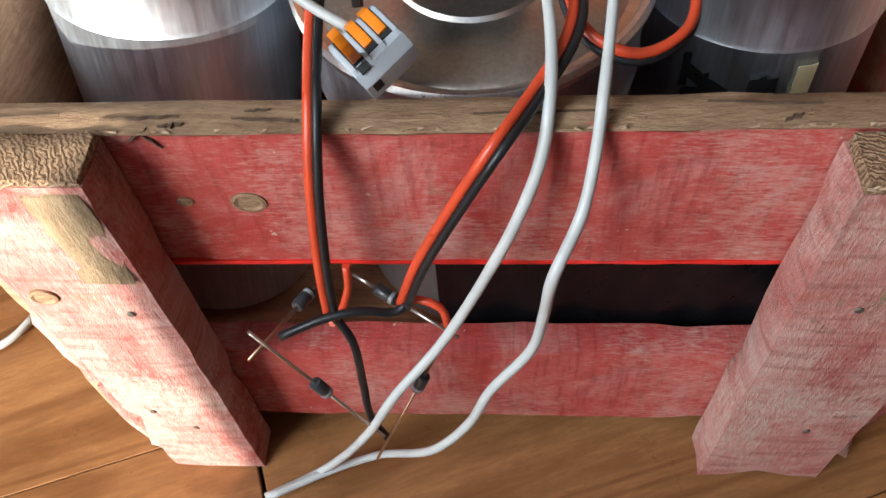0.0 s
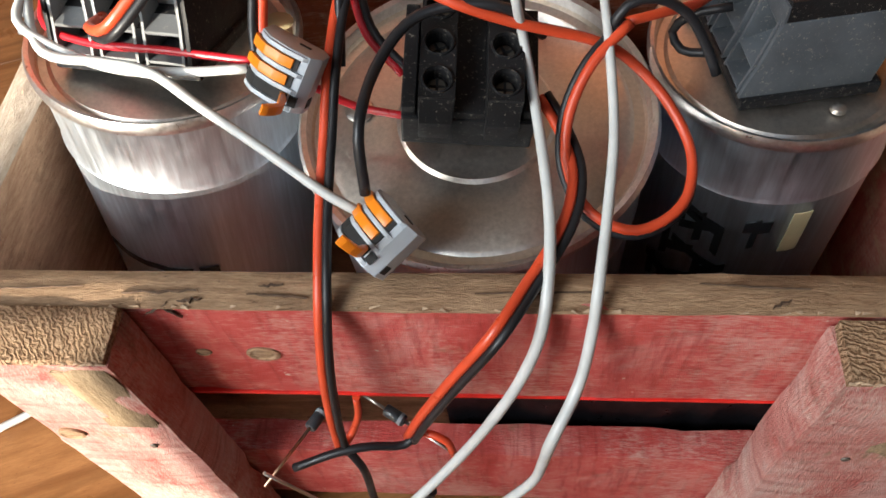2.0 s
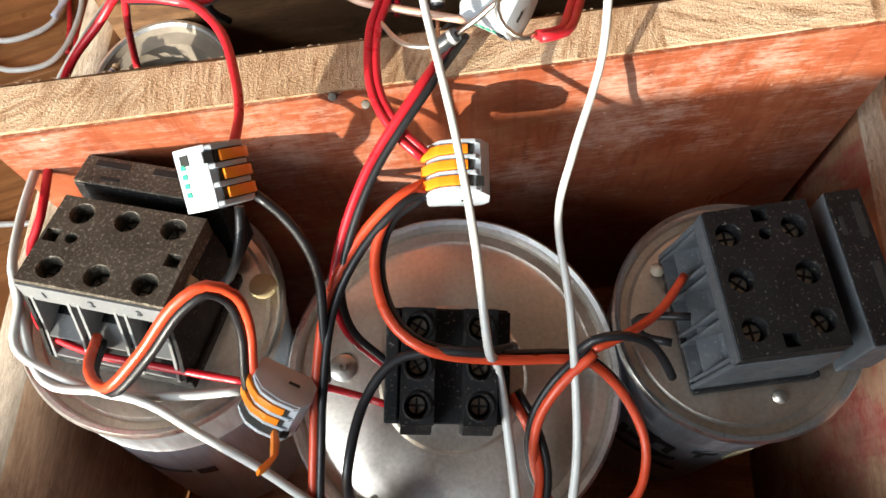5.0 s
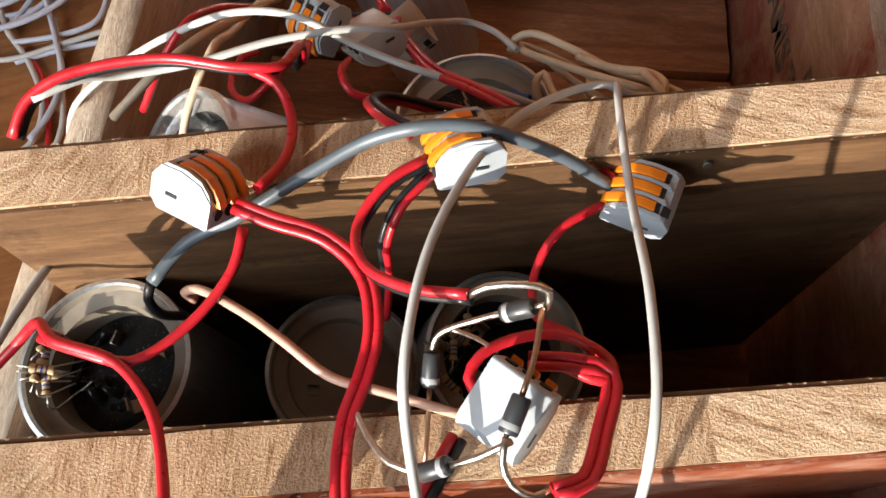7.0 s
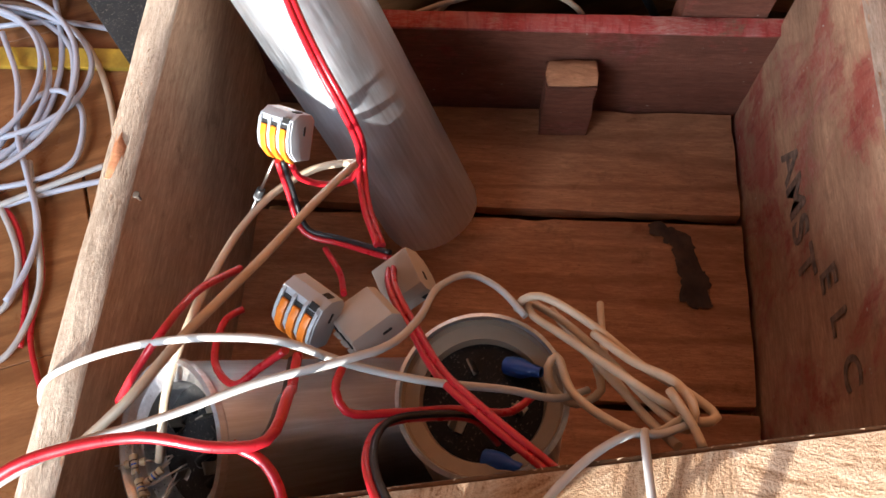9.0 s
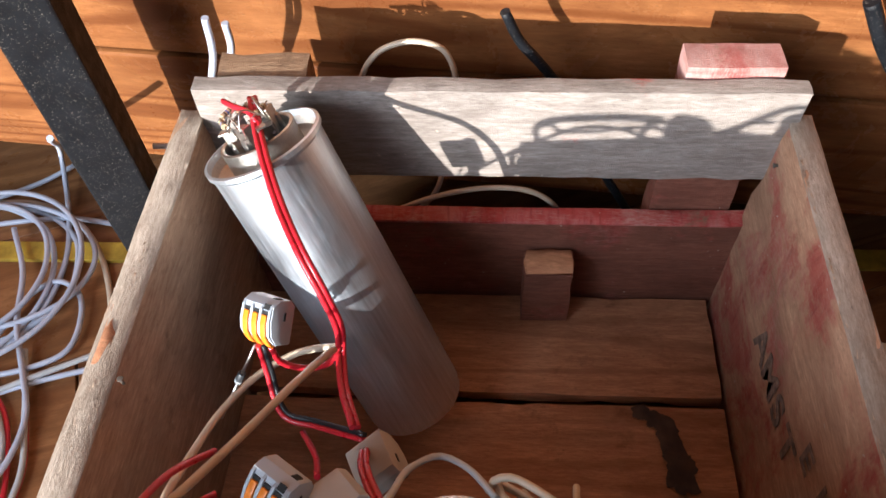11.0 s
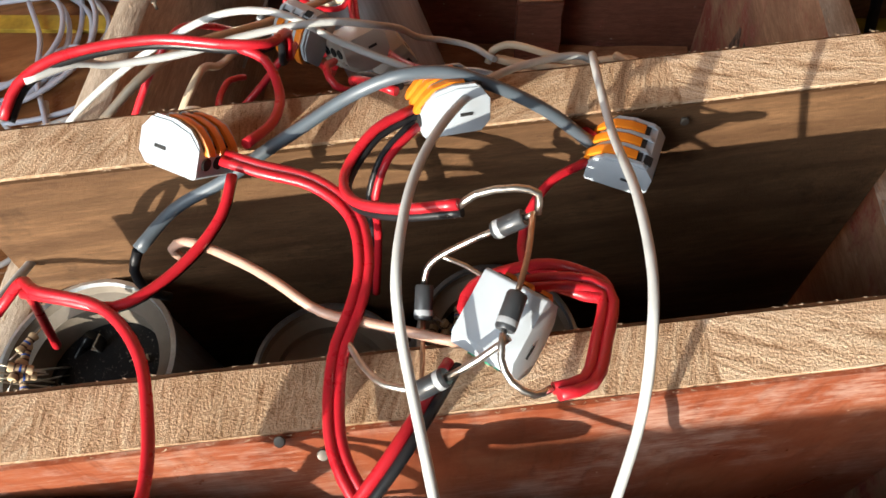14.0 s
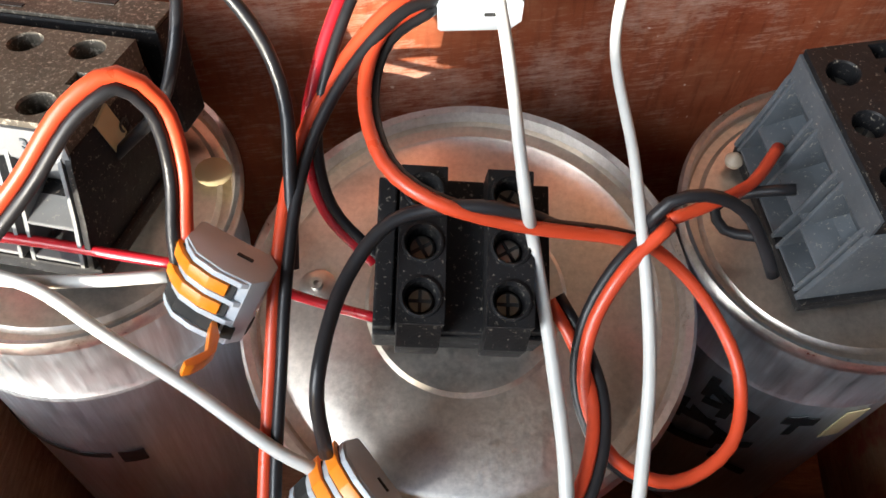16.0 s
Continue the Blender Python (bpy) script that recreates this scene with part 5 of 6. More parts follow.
cable("twin_cable", "orange-red and black twin cable looped over the capacitor lid", ('orange_red', 'dark'), 0.0016, [(-0.0107, 0.1070, 0.2500), (-0.0209, 0.0987, 0.2480), (-0.0240, 0.0870, 0.2430), (-0.0195, 0.0725, 0.2400), (-0.0106, 0.0650, 0.2390), (0.0065, 0.0640, 0.2320), (0.0297, 0.0669, 0.2220), (0.0375, 0.0678, 0.2160), (0.0491, 0.0599, 0.2080), (0.0570, 0.0447, 0.2000), (0.0538, 0.0296, 0.1960), (0.0408, 0.0220, 0.1940), (0.0281, 0.0258, 0.1970), (0.0214, 0.0380, 0.2030), (0.0219, 0.0494, 0.2120), (0.0279, 0.0587, 0.2220), (0.0378, 0.0673, 0.2280)], twist=70)
cable("single_core", "orange-red cable core ending at a terminal", ('orange_red',), 0.0015, [(0.0378, 0.0673, 0.2280), (0.0492, 0.0734, 0.2260), (0.0592, 0.0812, 0.2220), (0.0686, 0.0940, 0.2180)])
cable("single_core", "black cable core arching to a terminal", ('dark',), 0.0015, [(0.0333, 0.0665, 0.2260), (0.0374, 0.0690, 0.2320), (0.0449, 0.0703, 0.2330), (0.0538, 0.0698, 0.2280), (0.0596, 0.0670, 0.2200), (0.0638, 0.0634, 0.2120)])
cable("single_core", "short black cable loop under a terminal block", ('dark',), 0.0014, [(0.0684, 0.0795, 0.2220), (0.0574, 0.0807, 0.2180), (0.0536, 0.0809, 0.2120), (0.0564, 0.0776, 0.2080), (0.0653, 0.0749, 0.2090)])
cable("twin_cable", "orange-red and black twin cable from terminal block to crate front", ('orange_red', 'dark'), 0.0016, [(0.0158, 0.0582, 0.2100), (0.0213, 0.0492, 0.2060), (0.0249, 0.0357, 0.2040), (0.0225, 0.0211, 0.2020), (0.0112, 0.0018, 0.1970), (0.0036, -0.0100, 0.1947), (-0.0081, -0.0140, 0.1739), (-0.0177, -0.0160, 0.1535), (-0.0249, -0.0140, 0.1290)])
cable("single_core", "black cable core bent across in front of the crate", ('dark',), 0.0015, [(-0.0235, -0.0140, 0.1307), (-0.0271, -0.0160, 0.1283), (-0.0372, -0.0180, 0.1319), (-0.0473, -0.0200, 0.1315), (-0.0623, -0.0240, 0.1267)])
cable("single_core", "short orange-red core soldered to a diode lead", ('orange_red',), 0.0014, [(-0.0278, -0.0100, 0.1197), (-0.0206, -0.0120, 0.1291), (-0.0137, -0.0140, 0.1275), (-0.0118, -0.0150, 0.1178)])
cable("single_core", "short orange-red core hanging behind its twin", ('orange_red',), 0.0014, [(-0.0436, -0.0020, 0.1329), (-0.0442, -0.0040, 0.1230), (-0.0484, -0.0080, 0.1119), (-0.0498, -0.0120, 0.1144)])
cable("single_core", "black cable core arching from terminal block to connector", ('dark',), 0.0016, [(0.0156, 0.0694, 0.2220), (0.0058, 0.0640, 0.2360), (-0.0046, 0.0637, 0.2380), (-0.0181, 0.0615, 0.2360), (-0.0270, 0.0504, 0.2320), (-0.0311, 0.0307, 0.2280), (-0.0309, 0.0219, 0.2120)])
cable("single_core", "red cable core running into a lever connector", ('red',), 0.0013, [(-0.1339, 0.0868, 0.2260), (-0.1283, 0.0730, 0.2260), (-0.1126, 0.0652, 0.2260), (-0.0895, 0.0606, 0.2270), (-0.0624, 0.0565, 0.2260)])
cable("single_core", "red cable core from the terminal block", ('red',), 0.0013, [(-0.0231, 0.0544, 0.2060), (-0.0387, 0.0587, 0.2060), (-0.0491, 0.0594, 0.2130), (-0.0520, 0.0569, 0.2200)])
cable("twin_cable", "orange-red and black twin cable looping over a terminal block", ('orange_red', 'dark'), 0.0016, [(-0.1057, 0.0673, 0.2320), (-0.1035, 0.0561, 0.2380), (-0.0952, 0.0500, 0.2430), (-0.0833, 0.0576, 0.2520), (-0.0722, 0.0676, 0.2620), (-0.0649, 0.0721, 0.2640), (-0.0602, 0.0719, 0.2580), (-0.0589, 0.0666, 0.2460), (-0.0596, 0.0575, 0.2360), (-0.0593, 0.0521, 0.2300)], twist=70)
cable("white_cable", "thin white cable running from connector to the crate side", ('white',), 0.0015, [(-0.0644, 0.0540, 0.2260), (-0.0813, 0.0520, 0.2270), (-0.0996, 0.0515, 0.2290), (-0.1183, 0.0570, 0.2330), (-0.1283, 0.0636, 0.2360), (-0.1291, 0.0771, 0.2380), (-0.1321, 0.0858, 0.2400), (-0.1346, 0.1039, 0.2380), (-0.1370, 0.1290, 0.2320), (-0.1417, 0.1528, 0.2260), (-0.1379, 0.1802, 0.2220), (-0.1345, 0.2045, 0.2150)])
cable("white_cable", "thin white cable between two lever connectors", ('white',), 0.0015, [(-0.1322, 0.0829, 0.2380), (-0.1192, 0.0543, 0.2330), (-0.1036, 0.0522, 0.2310), (-0.0890, 0.0489, 0.2300), (-0.0758, 0.0420, 0.2240), (-0.0580, 0.0329, 0.2160), (-0.0410, 0.0229, 0.2100), (-0.0331, 0.0198, 0.2070)])
cable("single_core", "black cable core from a lever connector", ('dark',), 0.0015, [(-0.0548, 0.0984, 0.2660), (-0.0492, 0.0952, 0.2620), (-0.0433, 0.0896, 0.2550), (-0.0401, 0.0826, 0.2460), (-0.0397, 0.0721, 0.2360), (-0.0401, 0.0583, 0.2220)])
cable("single_core", "black cable core beside a terminal block", ('dark',), 0.0014, [(-0.0597, 0.0966, 0.2620), (-0.0604, 0.0890, 0.2560), (-0.0655, 0.0824, 0.2450), (-0.0753, 0.0795, 0.2360), (-0.0868, 0.0765, 0.2260)])
cable("single_core", "red cable from lever connector over the divider", ('red',), 0.0015, [(-0.0608, 0.1095, 0.2700), (-0.0612, 0.1220, 0.2680), (-0.0647, 0.1356, 0.2660), (-0.0711, 0.1510, 0.2650), (-0.0826, 0.1622, 0.2640), (-0.1011, 0.1673, 0.2620), (-0.1090, 0.1729, 0.2560), (-0.1189, 0.1692, 0.2460), (-0.1308, 0.1559, 0.2380), (-0.1322, 0.1060, 0.2320), (-0.1353, 0.0962, 0.2280), (-0.1308, 0.0861, 0.2260)])
cable("twin_cable", "red and black twin cable curving between connectors", ('red', 'dark'), 0.0014, [(-0.1050, 0.1683, 0.2580), (-0.0922, 0.1648, 0.2620), (-0.0801, 0.1635, 0.2620), (-0.0680, 0.1738, 0.2620), (-0.0591, 0.1877, 0.2650), (-0.0575, 0.1978, 0.2680)], twist=70)
cable("single_core", "red core dropping into a capacitor top", ('red',), 0.0014, [(-0.1059, 0.1703, 0.2580), (-0.1160, 0.1754, 0.2320), (-0.1239, 0.1781, 0.2060)])
cable("twin_cable", "red twin cable joined with tape above the capacitors", ('red', 'red'), 0.0014, [(-0.0608, 0.2035, 0.2680), (-0.0509, 0.2002, 0.2680), (-0.0370, 0.1969, 0.2670), (-0.0264, 0.1882, 0.2660), (-0.0227, 0.1744, 0.2650), (-0.0241, 0.1629, 0.2640), (-0.0263, 0.1553, 0.2630), (-0.0268, 0.1452, 0.2620), (-0.0248, 0.1322, 0.2610), (-0.0185, 0.1216, 0.2590), (-0.0111, 0.1155, 0.2560)])
cable("twin_cable", "red and black twin cable with a stripped end", ('red', 'dark'), 0.0014, [(-0.0136, 0.2196, 0.2680), (-0.0227, 0.2125, 0.2680), (-0.0295, 0.2008, 0.2650), (-0.0261, 0.1892, 0.2700), (-0.0145, 0.1811, 0.2780), (-0.0000, 0.1779, 0.2850)], twist=70)
cable("twin_cable", "black and red twin cable bent below a connector", ('dark', 'red'), 0.0012, [(-0.0130, 0.2175, 0.2660), (-0.0204, 0.2082, 0.2640), (-0.0240, 0.2012, 0.2560), (-0.0241, 0.1979, 0.2440), (-0.0264, 0.1924, 0.2200)])
cable("single_core", "bare tinned wire end", ('tin',), 0.0009, [(-0.0005, 0.1783, 0.2850), (0.0032, 0.1795, 0.2880), (0.0114, 0.1799, 0.2900), (0.0164, 0.1793, 0.2890), (0.0164, 0.1769, 0.2850)])
cable("single_core", "bare tinned wire linking two diodes", ('tin',), 0.0008, [(0.0080, 0.1778, 0.2770), (0.0024, 0.1768, 0.2740), (-0.0059, 0.1751, 0.2680), (-0.0078, 0.1736, 0.2660), (-0.0085, 0.1709, 0.2630)])
cable("single_core", "twisted bare wire end", ('tin',), 0.0006, [(-0.0053, 0.1757, 0.2690), (0.0014, 0.1747, 0.2660), (0.0070, 0.1729, 0.2620)])
cable("single_core", "bare copper diode lead", ('copper',), 0.0006, [(-0.0085, 0.1642, 0.2600), (-0.0081, 0.1539, 0.2580), (-0.0080, 0.1459, 0.2580)])
cable("single_core", "bare tinned diode lead", ('tin',), 0.0008, [(-0.0260, 0.1578, 0.2630), (-0.0213, 0.1505, 0.2640), (-0.0152, 0.1443, 0.2670), (-0.0074, 0.1426, 0.2690)])
cable("single_core", "bare tinned diode lead across a connector", ('tin',), 0.0008, [(-0.0025, 0.1440, 0.2720), (0.0045, 0.1459, 0.2780), (0.0105, 0.1486, 0.2830)])
cable("single_core", "bare copper diode lead", ('copper',), 0.0007, [(0.0154, 0.1765, 0.2860), (0.0142, 0.1659, 0.2860), (0.0119, 0.1571, 0.2850)])
cable("single_core", "bare tinned lead curling under a connector", ('tin',), 0.0008, [(0.0093, 0.1491, 0.2840), (0.0090, 0.1444, 0.2820), (0.0111, 0.1406, 0.2800), (0.0158, 0.1388, 0.2780), (0.0191, 0.1407, 0.2770)])
cable("single_core", "pinkish clear-sheathed cable with a bent end", ('clear',), 0.0013, [(-0.0719, 0.1832, 0.2520), (-0.0734, 0.1836, 0.2560), (-0.0693, 0.1838, 0.2590), (-0.0549, 0.1774, 0.2620), (-0.0437, 0.1706, 0.2640), (-0.0317, 0.1633, 0.2630), (-0.0186, 0.1609, 0.2620), (0.0009, 0.1568, 0.2620)])
cable("twin_cable", "red twin cable looped beside a connector", ('red', 'red'), 0.0014, [(0.0143, 0.1701, 0.2660), (0.0244, 0.1696, 0.2690), (0.0326, 0.1679, 0.2680), (0.0305, 0.1538, 0.2710), (0.0268, 0.1433, 0.2750), (0.0201, 0.1401, 0.2770)])
cable("single_core", "red cable loop behind a connector", ('red',), 0.0015, [(0.0037, 0.1613, 0.2620), (0.0007, 0.1658, 0.2620), (0.0030, 0.1712, 0.2630), (0.0108, 0.1762, 0.2620), (0.0215, 0.1782, 0.2620), (0.0307, 0.1742, 0.2640), (0.0338, 0.1699, 0.2660), (0.0314, 0.1662, 0.2680), (0.0199, 0.1701, 0.2670)])
cable("single_core", "red cable core curving down from a connector", ('red',), 0.0014, [(0.0346, 0.2214, 0.2470), (0.0236, 0.2137, 0.2470), (0.0181, 0.2065, 0.2430), (0.0159, 0.1975, 0.2400), (0.0173, 0.1885, 0.2430), (0.0251, 0.1808, 0.2540), (0.0334, 0.1710, 0.2650)])
cable("twin_cable", "red twin cable between connectors across the divider", ('red', 'red'), 0.0013, [(0.0356, 0.2267, 0.2500), (0.0190, 0.2425, 0.2480), (-0.0036, 0.2618, 0.2380), (-0.0174, 0.2757, 0.2260), (-0.0268, 0.2914, 0.2140), (-0.0376, 0.3120, 0.2020), (-0.0389, 0.3250, 0.1920)])
cable("twin_cable", "red twin cable hanging from the tall capacitor", ('red', 'red'), 0.0014, [(-0.1020, 0.4707, 0.2240), (-0.0916, 0.4394, 0.2260), (-0.0804, 0.4125, 0.2220), (-0.0688, 0.3910, 0.2180), (-0.0601, 0.3795, 0.2050), (-0.0562, 0.3751, 0.1860), (-0.0569, 0.3709, 0.1740), (-0.0534, 0.3542, 0.1760), (-0.0453, 0.3336, 0.1840)])
cable("single_core", "red cable core split off to a spade tab", ('red',), 0.0014, [(-0.0960, 0.4530, 0.2262), (-0.1010, 0.4600, 0.2260), (-0.1085, 0.4640, 0.2250), (-0.1150, 0.4690, 0.2235)])
cable("single_core", "red cable loop under a lever connector", ('red',), 0.0014, [(-0.0806, 0.3617, 0.1960), (-0.0792, 0.3610, 0.1840), (-0.0706, 0.3623, 0.1760), (-0.0612, 0.3664, 0.1730), (-0.0568, 0.3727, 0.1760)])
cable("twin_cable", "red and black twin cable below a lever connector", ('red', 'dark'), 0.0013, [(-0.0838, 0.3608, 0.1980), (-0.0831, 0.3572, 0.1840), (-0.0776, 0.3451, 0.1680), (-0.0632, 0.3405, 0.1700), (-0.0409, 0.3290, 0.1860)])
cable("single_core", "red core lying behind the connectors", ('red',), 0.0013, [(-0.0700, 0.3390, 0.1650), (-0.0624, 0.3277, 0.1700), (-0.0560, 0.3119, 0.1900)])
cable("single_core", "slate-grey cable arching between connectors", ('bluegrey',), 0.0019, [(0.0352, 0.2260, 0.2490), (0.0216, 0.2263, 0.2620), (0.0062, 0.2261, 0.2720), (-0.0051, 0.2253, 0.2770), (-0.0161, 0.2232, 0.2780), (-0.0292, 0.2220, 0.2720), (-0.0424, 0.2162, 0.2660), (-0.0527, 0.2106, 0.2620), (-0.0638, 0.2055, 0.2560), (-0.0784, 0.1996, 0.2500), (-0.0871, 0.1890, 0.2460)])
cable("single_core", "black cable core curled over a capacitor", ('dark',), 0.0015, [(-0.0871, 0.1890, 0.2460), (-0.0896, 0.1860, 0.2400), (-0.0885, 0.1844, 0.2320), (-0.0850, 0.1866, 0.2240)])
cable("twin_cable", "red and black twin cable sweeping over the divider", ('red', 'dark'), 0.0016, [(-0.1312, 0.2255, 0.2550), (-0.1274, 0.2337, 0.2600), (-0.1195, 0.2397, 0.2630), (-0.1074, 0.2445, 0.2640), (-0.0889, 0.2482, 0.2640), (-0.0694, 0.2467, 0.2640), (-0.0591, 0.2489, 0.2620), (-0.0571, 0.2620, 0.2540), (-0.0597, 0.2661, 0.2400), (-0.0605, 0.2773, 0.2340)], twist=95)
cable("single_core", "red cable branching down to a lever connector", ('red',), 0.0015, [(-0.0666, 0.2476, 0.2630), (-0.0582, 0.2437, 0.2620), (-0.0533, 0.2350, 0.2590), (-0.0521, 0.2210, 0.2620), (-0.0564, 0.2089, 0.2670)])
cable("single_core", "red cable core from a connector to a blue sleeve", ('red',), 0.0014, [(-0.0469, 0.2773, 0.2280), (-0.0476, 0.2681, 0.2340), (-0.0442, 0.2624, 0.2320), (-0.0306, 0.2638, 0.2260), (-0.0138, 0.2667, 0.2200), (0.0040, 0.2681, 0.2130), (0.0118, 0.2748, 0.2080)])
cable("twin_cable", "black and red twin cable bent over the divider edge", ('dark', 'red'), 0.0014, [(-0.0181, 0.2278, 0.2680), (-0.0253, 0.2327, 0.2660), (-0.0323, 0.2431, 0.2560), (-0.0343, 0.2529, 0.2440), (-0.0313, 0.2598, 0.2340), (-0.0204, 0.2638, 0.2240), (-0.0067, 0.2653, 0.2140), (0.0018, 0.2601, 0.2030)])
cable("single_core", "red cable core drooping to a capacitor top", ('red',), 0.0014, [(-0.0903, 0.3147, 0.2050), (-0.0974, 0.3004, 0.2220), (-0.1009, 0.2822, 0.2360), (-0.1092, 0.2735, 0.2280), (-0.1235, 0.2670, 0.2050)])
cable("single_core", "red cable core hooked under the connectors", ('red',), 0.0014, [(-0.0656, 0.2812, 0.2260), (-0.0774, 0.2778, 0.2120), (-0.0861, 0.2739, 0.2050), (-0.0963, 0.2831, 0.1980), (-0.0957, 0.2991, 0.1950), (-0.0912, 0.3038, 0.1920)])
cable("white_cable", "white cable lying over the crate side and capacitors", ('white',), 0.0013, [(-0.1682, 0.2674, 0.1650), (-0.1646, 0.2714, 0.1780), (-0.1567, 0.2749, 0.1920), (-0.1397, 0.2778, 0.2080), (-0.1079, 0.2795, 0.2320), (-0.0789, 0.2786, 0.2480), (-0.0613, 0.2781, 0.2480), (-0.0430, 0.2744, 0.2400), (-0.0208, 0.2727, 0.2300), (0.0029, 0.2734, 0.2200), (0.0181, 0.2727, 0.2140), (0.0289, 0.2775, 0.2060)])
cable("white_cable", "white cable crossing over the capacitors", ('white',), 0.0013, [(-0.1255, 0.2342, 0.2620), (-0.1139, 0.2432, 0.2600), (-0.1077, 0.2478, 0.2550), (-0.0878, 0.2558, 0.2520), (-0.0664, 0.2651, 0.2520), (-0.0446, 0.2727, 0.2500), (-0.0319, 0.2802, 0.2420), (-0.0253, 0.2916, 0.2300), (-0.0202, 0.3104, 0.2080), (-0.0109, 0.3175, 0.2000), (-0.0010, 0.3126, 0.2020), (0.0086, 0.3013, 0.2060)])
cable("cream_cable", "aged cream cable hooked round a red loop", ('cream',), 0.0017, [(-0.1222, 0.2515, 0.2250), (-0.1064, 0.2626, 0.2360), (-0.0970, 0.2823, 0.2300), (-0.0903, 0.2985, 0.2200), (-0.0818, 0.3200, 0.2060), (-0.0700, 0.3486, 0.1900), (-0.0603, 0.3694, 0.1780), (-0.0586, 0.3747, 0.1720), (-0.0775, 0.3751, 0.1650), (-0.0929, 0.3640, 0.1650), (-0.1032, 0.3455, 0.1700), (-0.1080, 0.3222, 0.1800), (-0.1061, 0.2982, 0.2000), (-0.1141, 0.2762, 0.1900), (-0.1201, 0.2522, 0.1700)])
cable("cream_cable", "bundle of aged cream cable tied in flat loops", ('cream',), 0.0015, [(0.0060, 0.3054, 0.2000), (0.0077, 0.3078, 0.2040), (0.0132, 0.3083, 0.2070), (0.0284, 0.2984, 0.2120), (0.0438, 0.2818, 0.2220), (0.0532, 0.2736, 0.2300), (0.0603, 0.2651, 0.2360), (0.0553, 0.2631, 0.2380), (0.0472, 0.2685, 0.2340), (0.0336, 0.2813, 0.2220), (0.0194, 0.2948, 0.2100), (0.0106, 0.3030, 0.2040), (0.0099, 0.3082, 0.2000), (0.0192, 0.3026, 0.2030), (0.0346, 0.2846, 0.2160), (0.0449, 0.2683, 0.2300), (0.0513, 0.2609, 0.2380), (0.0533, 0.2653, 0.2400), (0.0507, 0.2743, 0.2340), (0.0401, 0.2829, 0.2240), (0.0298, 0.2941, 0.2140)])
cable("cream_cable", "loose cream cable loop beside the bundle", ('cream',), 0.0015, [(0.0317, 0.2850, 0.2060), (0.0332, 0.2777, 0.2060), (0.0250, 0.2724, 0.2080), (0.0174, 0.2757, 0.2120), (0.0154, 0.2824, 0.2140), (0.0181, 0.2862, 0.2140), (0.0220, 0.2747, 0.2180), (0.0321, 0.2640, 0.2280), (0.0416, 0.2592, 0.2360), (0.0517, 0.2644, 0.2400)])
cable("cream_cable", "loose upright end of the cream cable", ('cream',), 0.0015, [(0.0407, 0.3218, 0.1600), (0.0381, 0.3040, 0.1800), (0.0365, 0.2867, 0.2000), (0.0392, 0.2737, 0.2180)])
cable("cream_cable", "twisted tail of the cream cable bundle", ('cream',), 0.0014, [(0.0472, 0.2717, 0.2380), (0.0505, 0.2640, 0.2420), (0.0526, 0.2585, 0.2440), (0.0533, 0.2546, 0.2460)])
cable("cream_cable", "cream cable turn under the tied bundle", ('cream',), 0.0015, [(0.0180, 0.3072, 0.1960), (0.0290, 0.2896, 0.2060), (0.0379, 0.2758, 0.2160), (0.0435, 0.2645, 0.2280), (0.0487, 0.2562, 0.2380)])
cable("floor_cable", "cool white cable hanging down to the coil on the floor", ("bluewhite",), 0.0021, [(-0.1379, 0.5300, 0.2204), (-0.1400, 0.5300, 0.1983), (-0.1477, 0.5300, 0.1743)], "cables round the crate")
cable("floor_cable", "cool white cable curling over the wall foot", ("bluewhite",), 0.0021, [(-0.2486, 0.5200, 0.1431), (-0.3258, 0.6107, 0.0200), (-0.3149, 0.5743, 0.0060), (-0.3030, 0.5301, 0.0040), (-0.3052, 0.4876, 0.0040), (-0.3172, 0.4626, 0.0040), (-0.3383, 0.4525, 0.0040)], "cables round the crate")
cable("floor_cable", "cool white cable on the floor beside the crate", ("bluewhite",), 0.0021, [(-0.3842, 0.5569, 0.0040), (-0.3411, 0.5648, 0.0040), (-0.3097, 0.5672, 0.0040), (-0.2762, 0.5626, 0.0040), (-0.2332, 0.5541, 0.0040)], "cables round the crate")
cable("floor_cable", "cool white cable on the floor beside the crate", ("bluewhite",), 0.0021, [(-0.3891, 0.5742, 0.0080), (-0.3657, 0.5862, 0.0080), (-0.3423, 0.5998, 0.0080), (-0.3165, 0.6228, 0.0080)], "cables round the crate")
cable("floor_cable", "cool white cable loop on the floor beside the crate", ("bluewhite",), 0.0021, [(-0.3349, 0.4466, 0.0060), (-0.3254, 0.4757, 0.0060), (-0.3168, 0.4988, 0.0060), (-0.3011, 0.5097, 0.0060), (-0.2827, 0.4996, 0.0060), (-0.2750, 0.4794, 0.0060), (-0.2766, 0.4551, 0.0060), (-0.2966, 0.4420, 0.0060), (-0.3295, 0.4329, 0.0060)], "cables round the crate")
cable("floor_cable", "cool white cable running under the crate side", ("bluewhite",), 0.0021, [(-0.3248, 0.4185, 0.0040), (-0.3008, 0.4290, 0.0040), (-0.2793, 0.4363, 0.0040), (-0.2424, 0.4474, 0.0040)], "cables round the crate")
cable("floor_cable", "aged cream cable curving on the floor", ("cream",), 0.0024, [(-0.3852, 0.5818, 0.0030), (-0.3428, 0.5814, 0.0030), (-0.3104, 0.5681, 0.0030), (-0.2841, 0.5425, 0.0030), (-0.2655, 0.5100, 0.0030), (-0.2514, 0.4697, 0.0030), (-0.2424, 0.4324, 0.0030)], "cables round the crate")
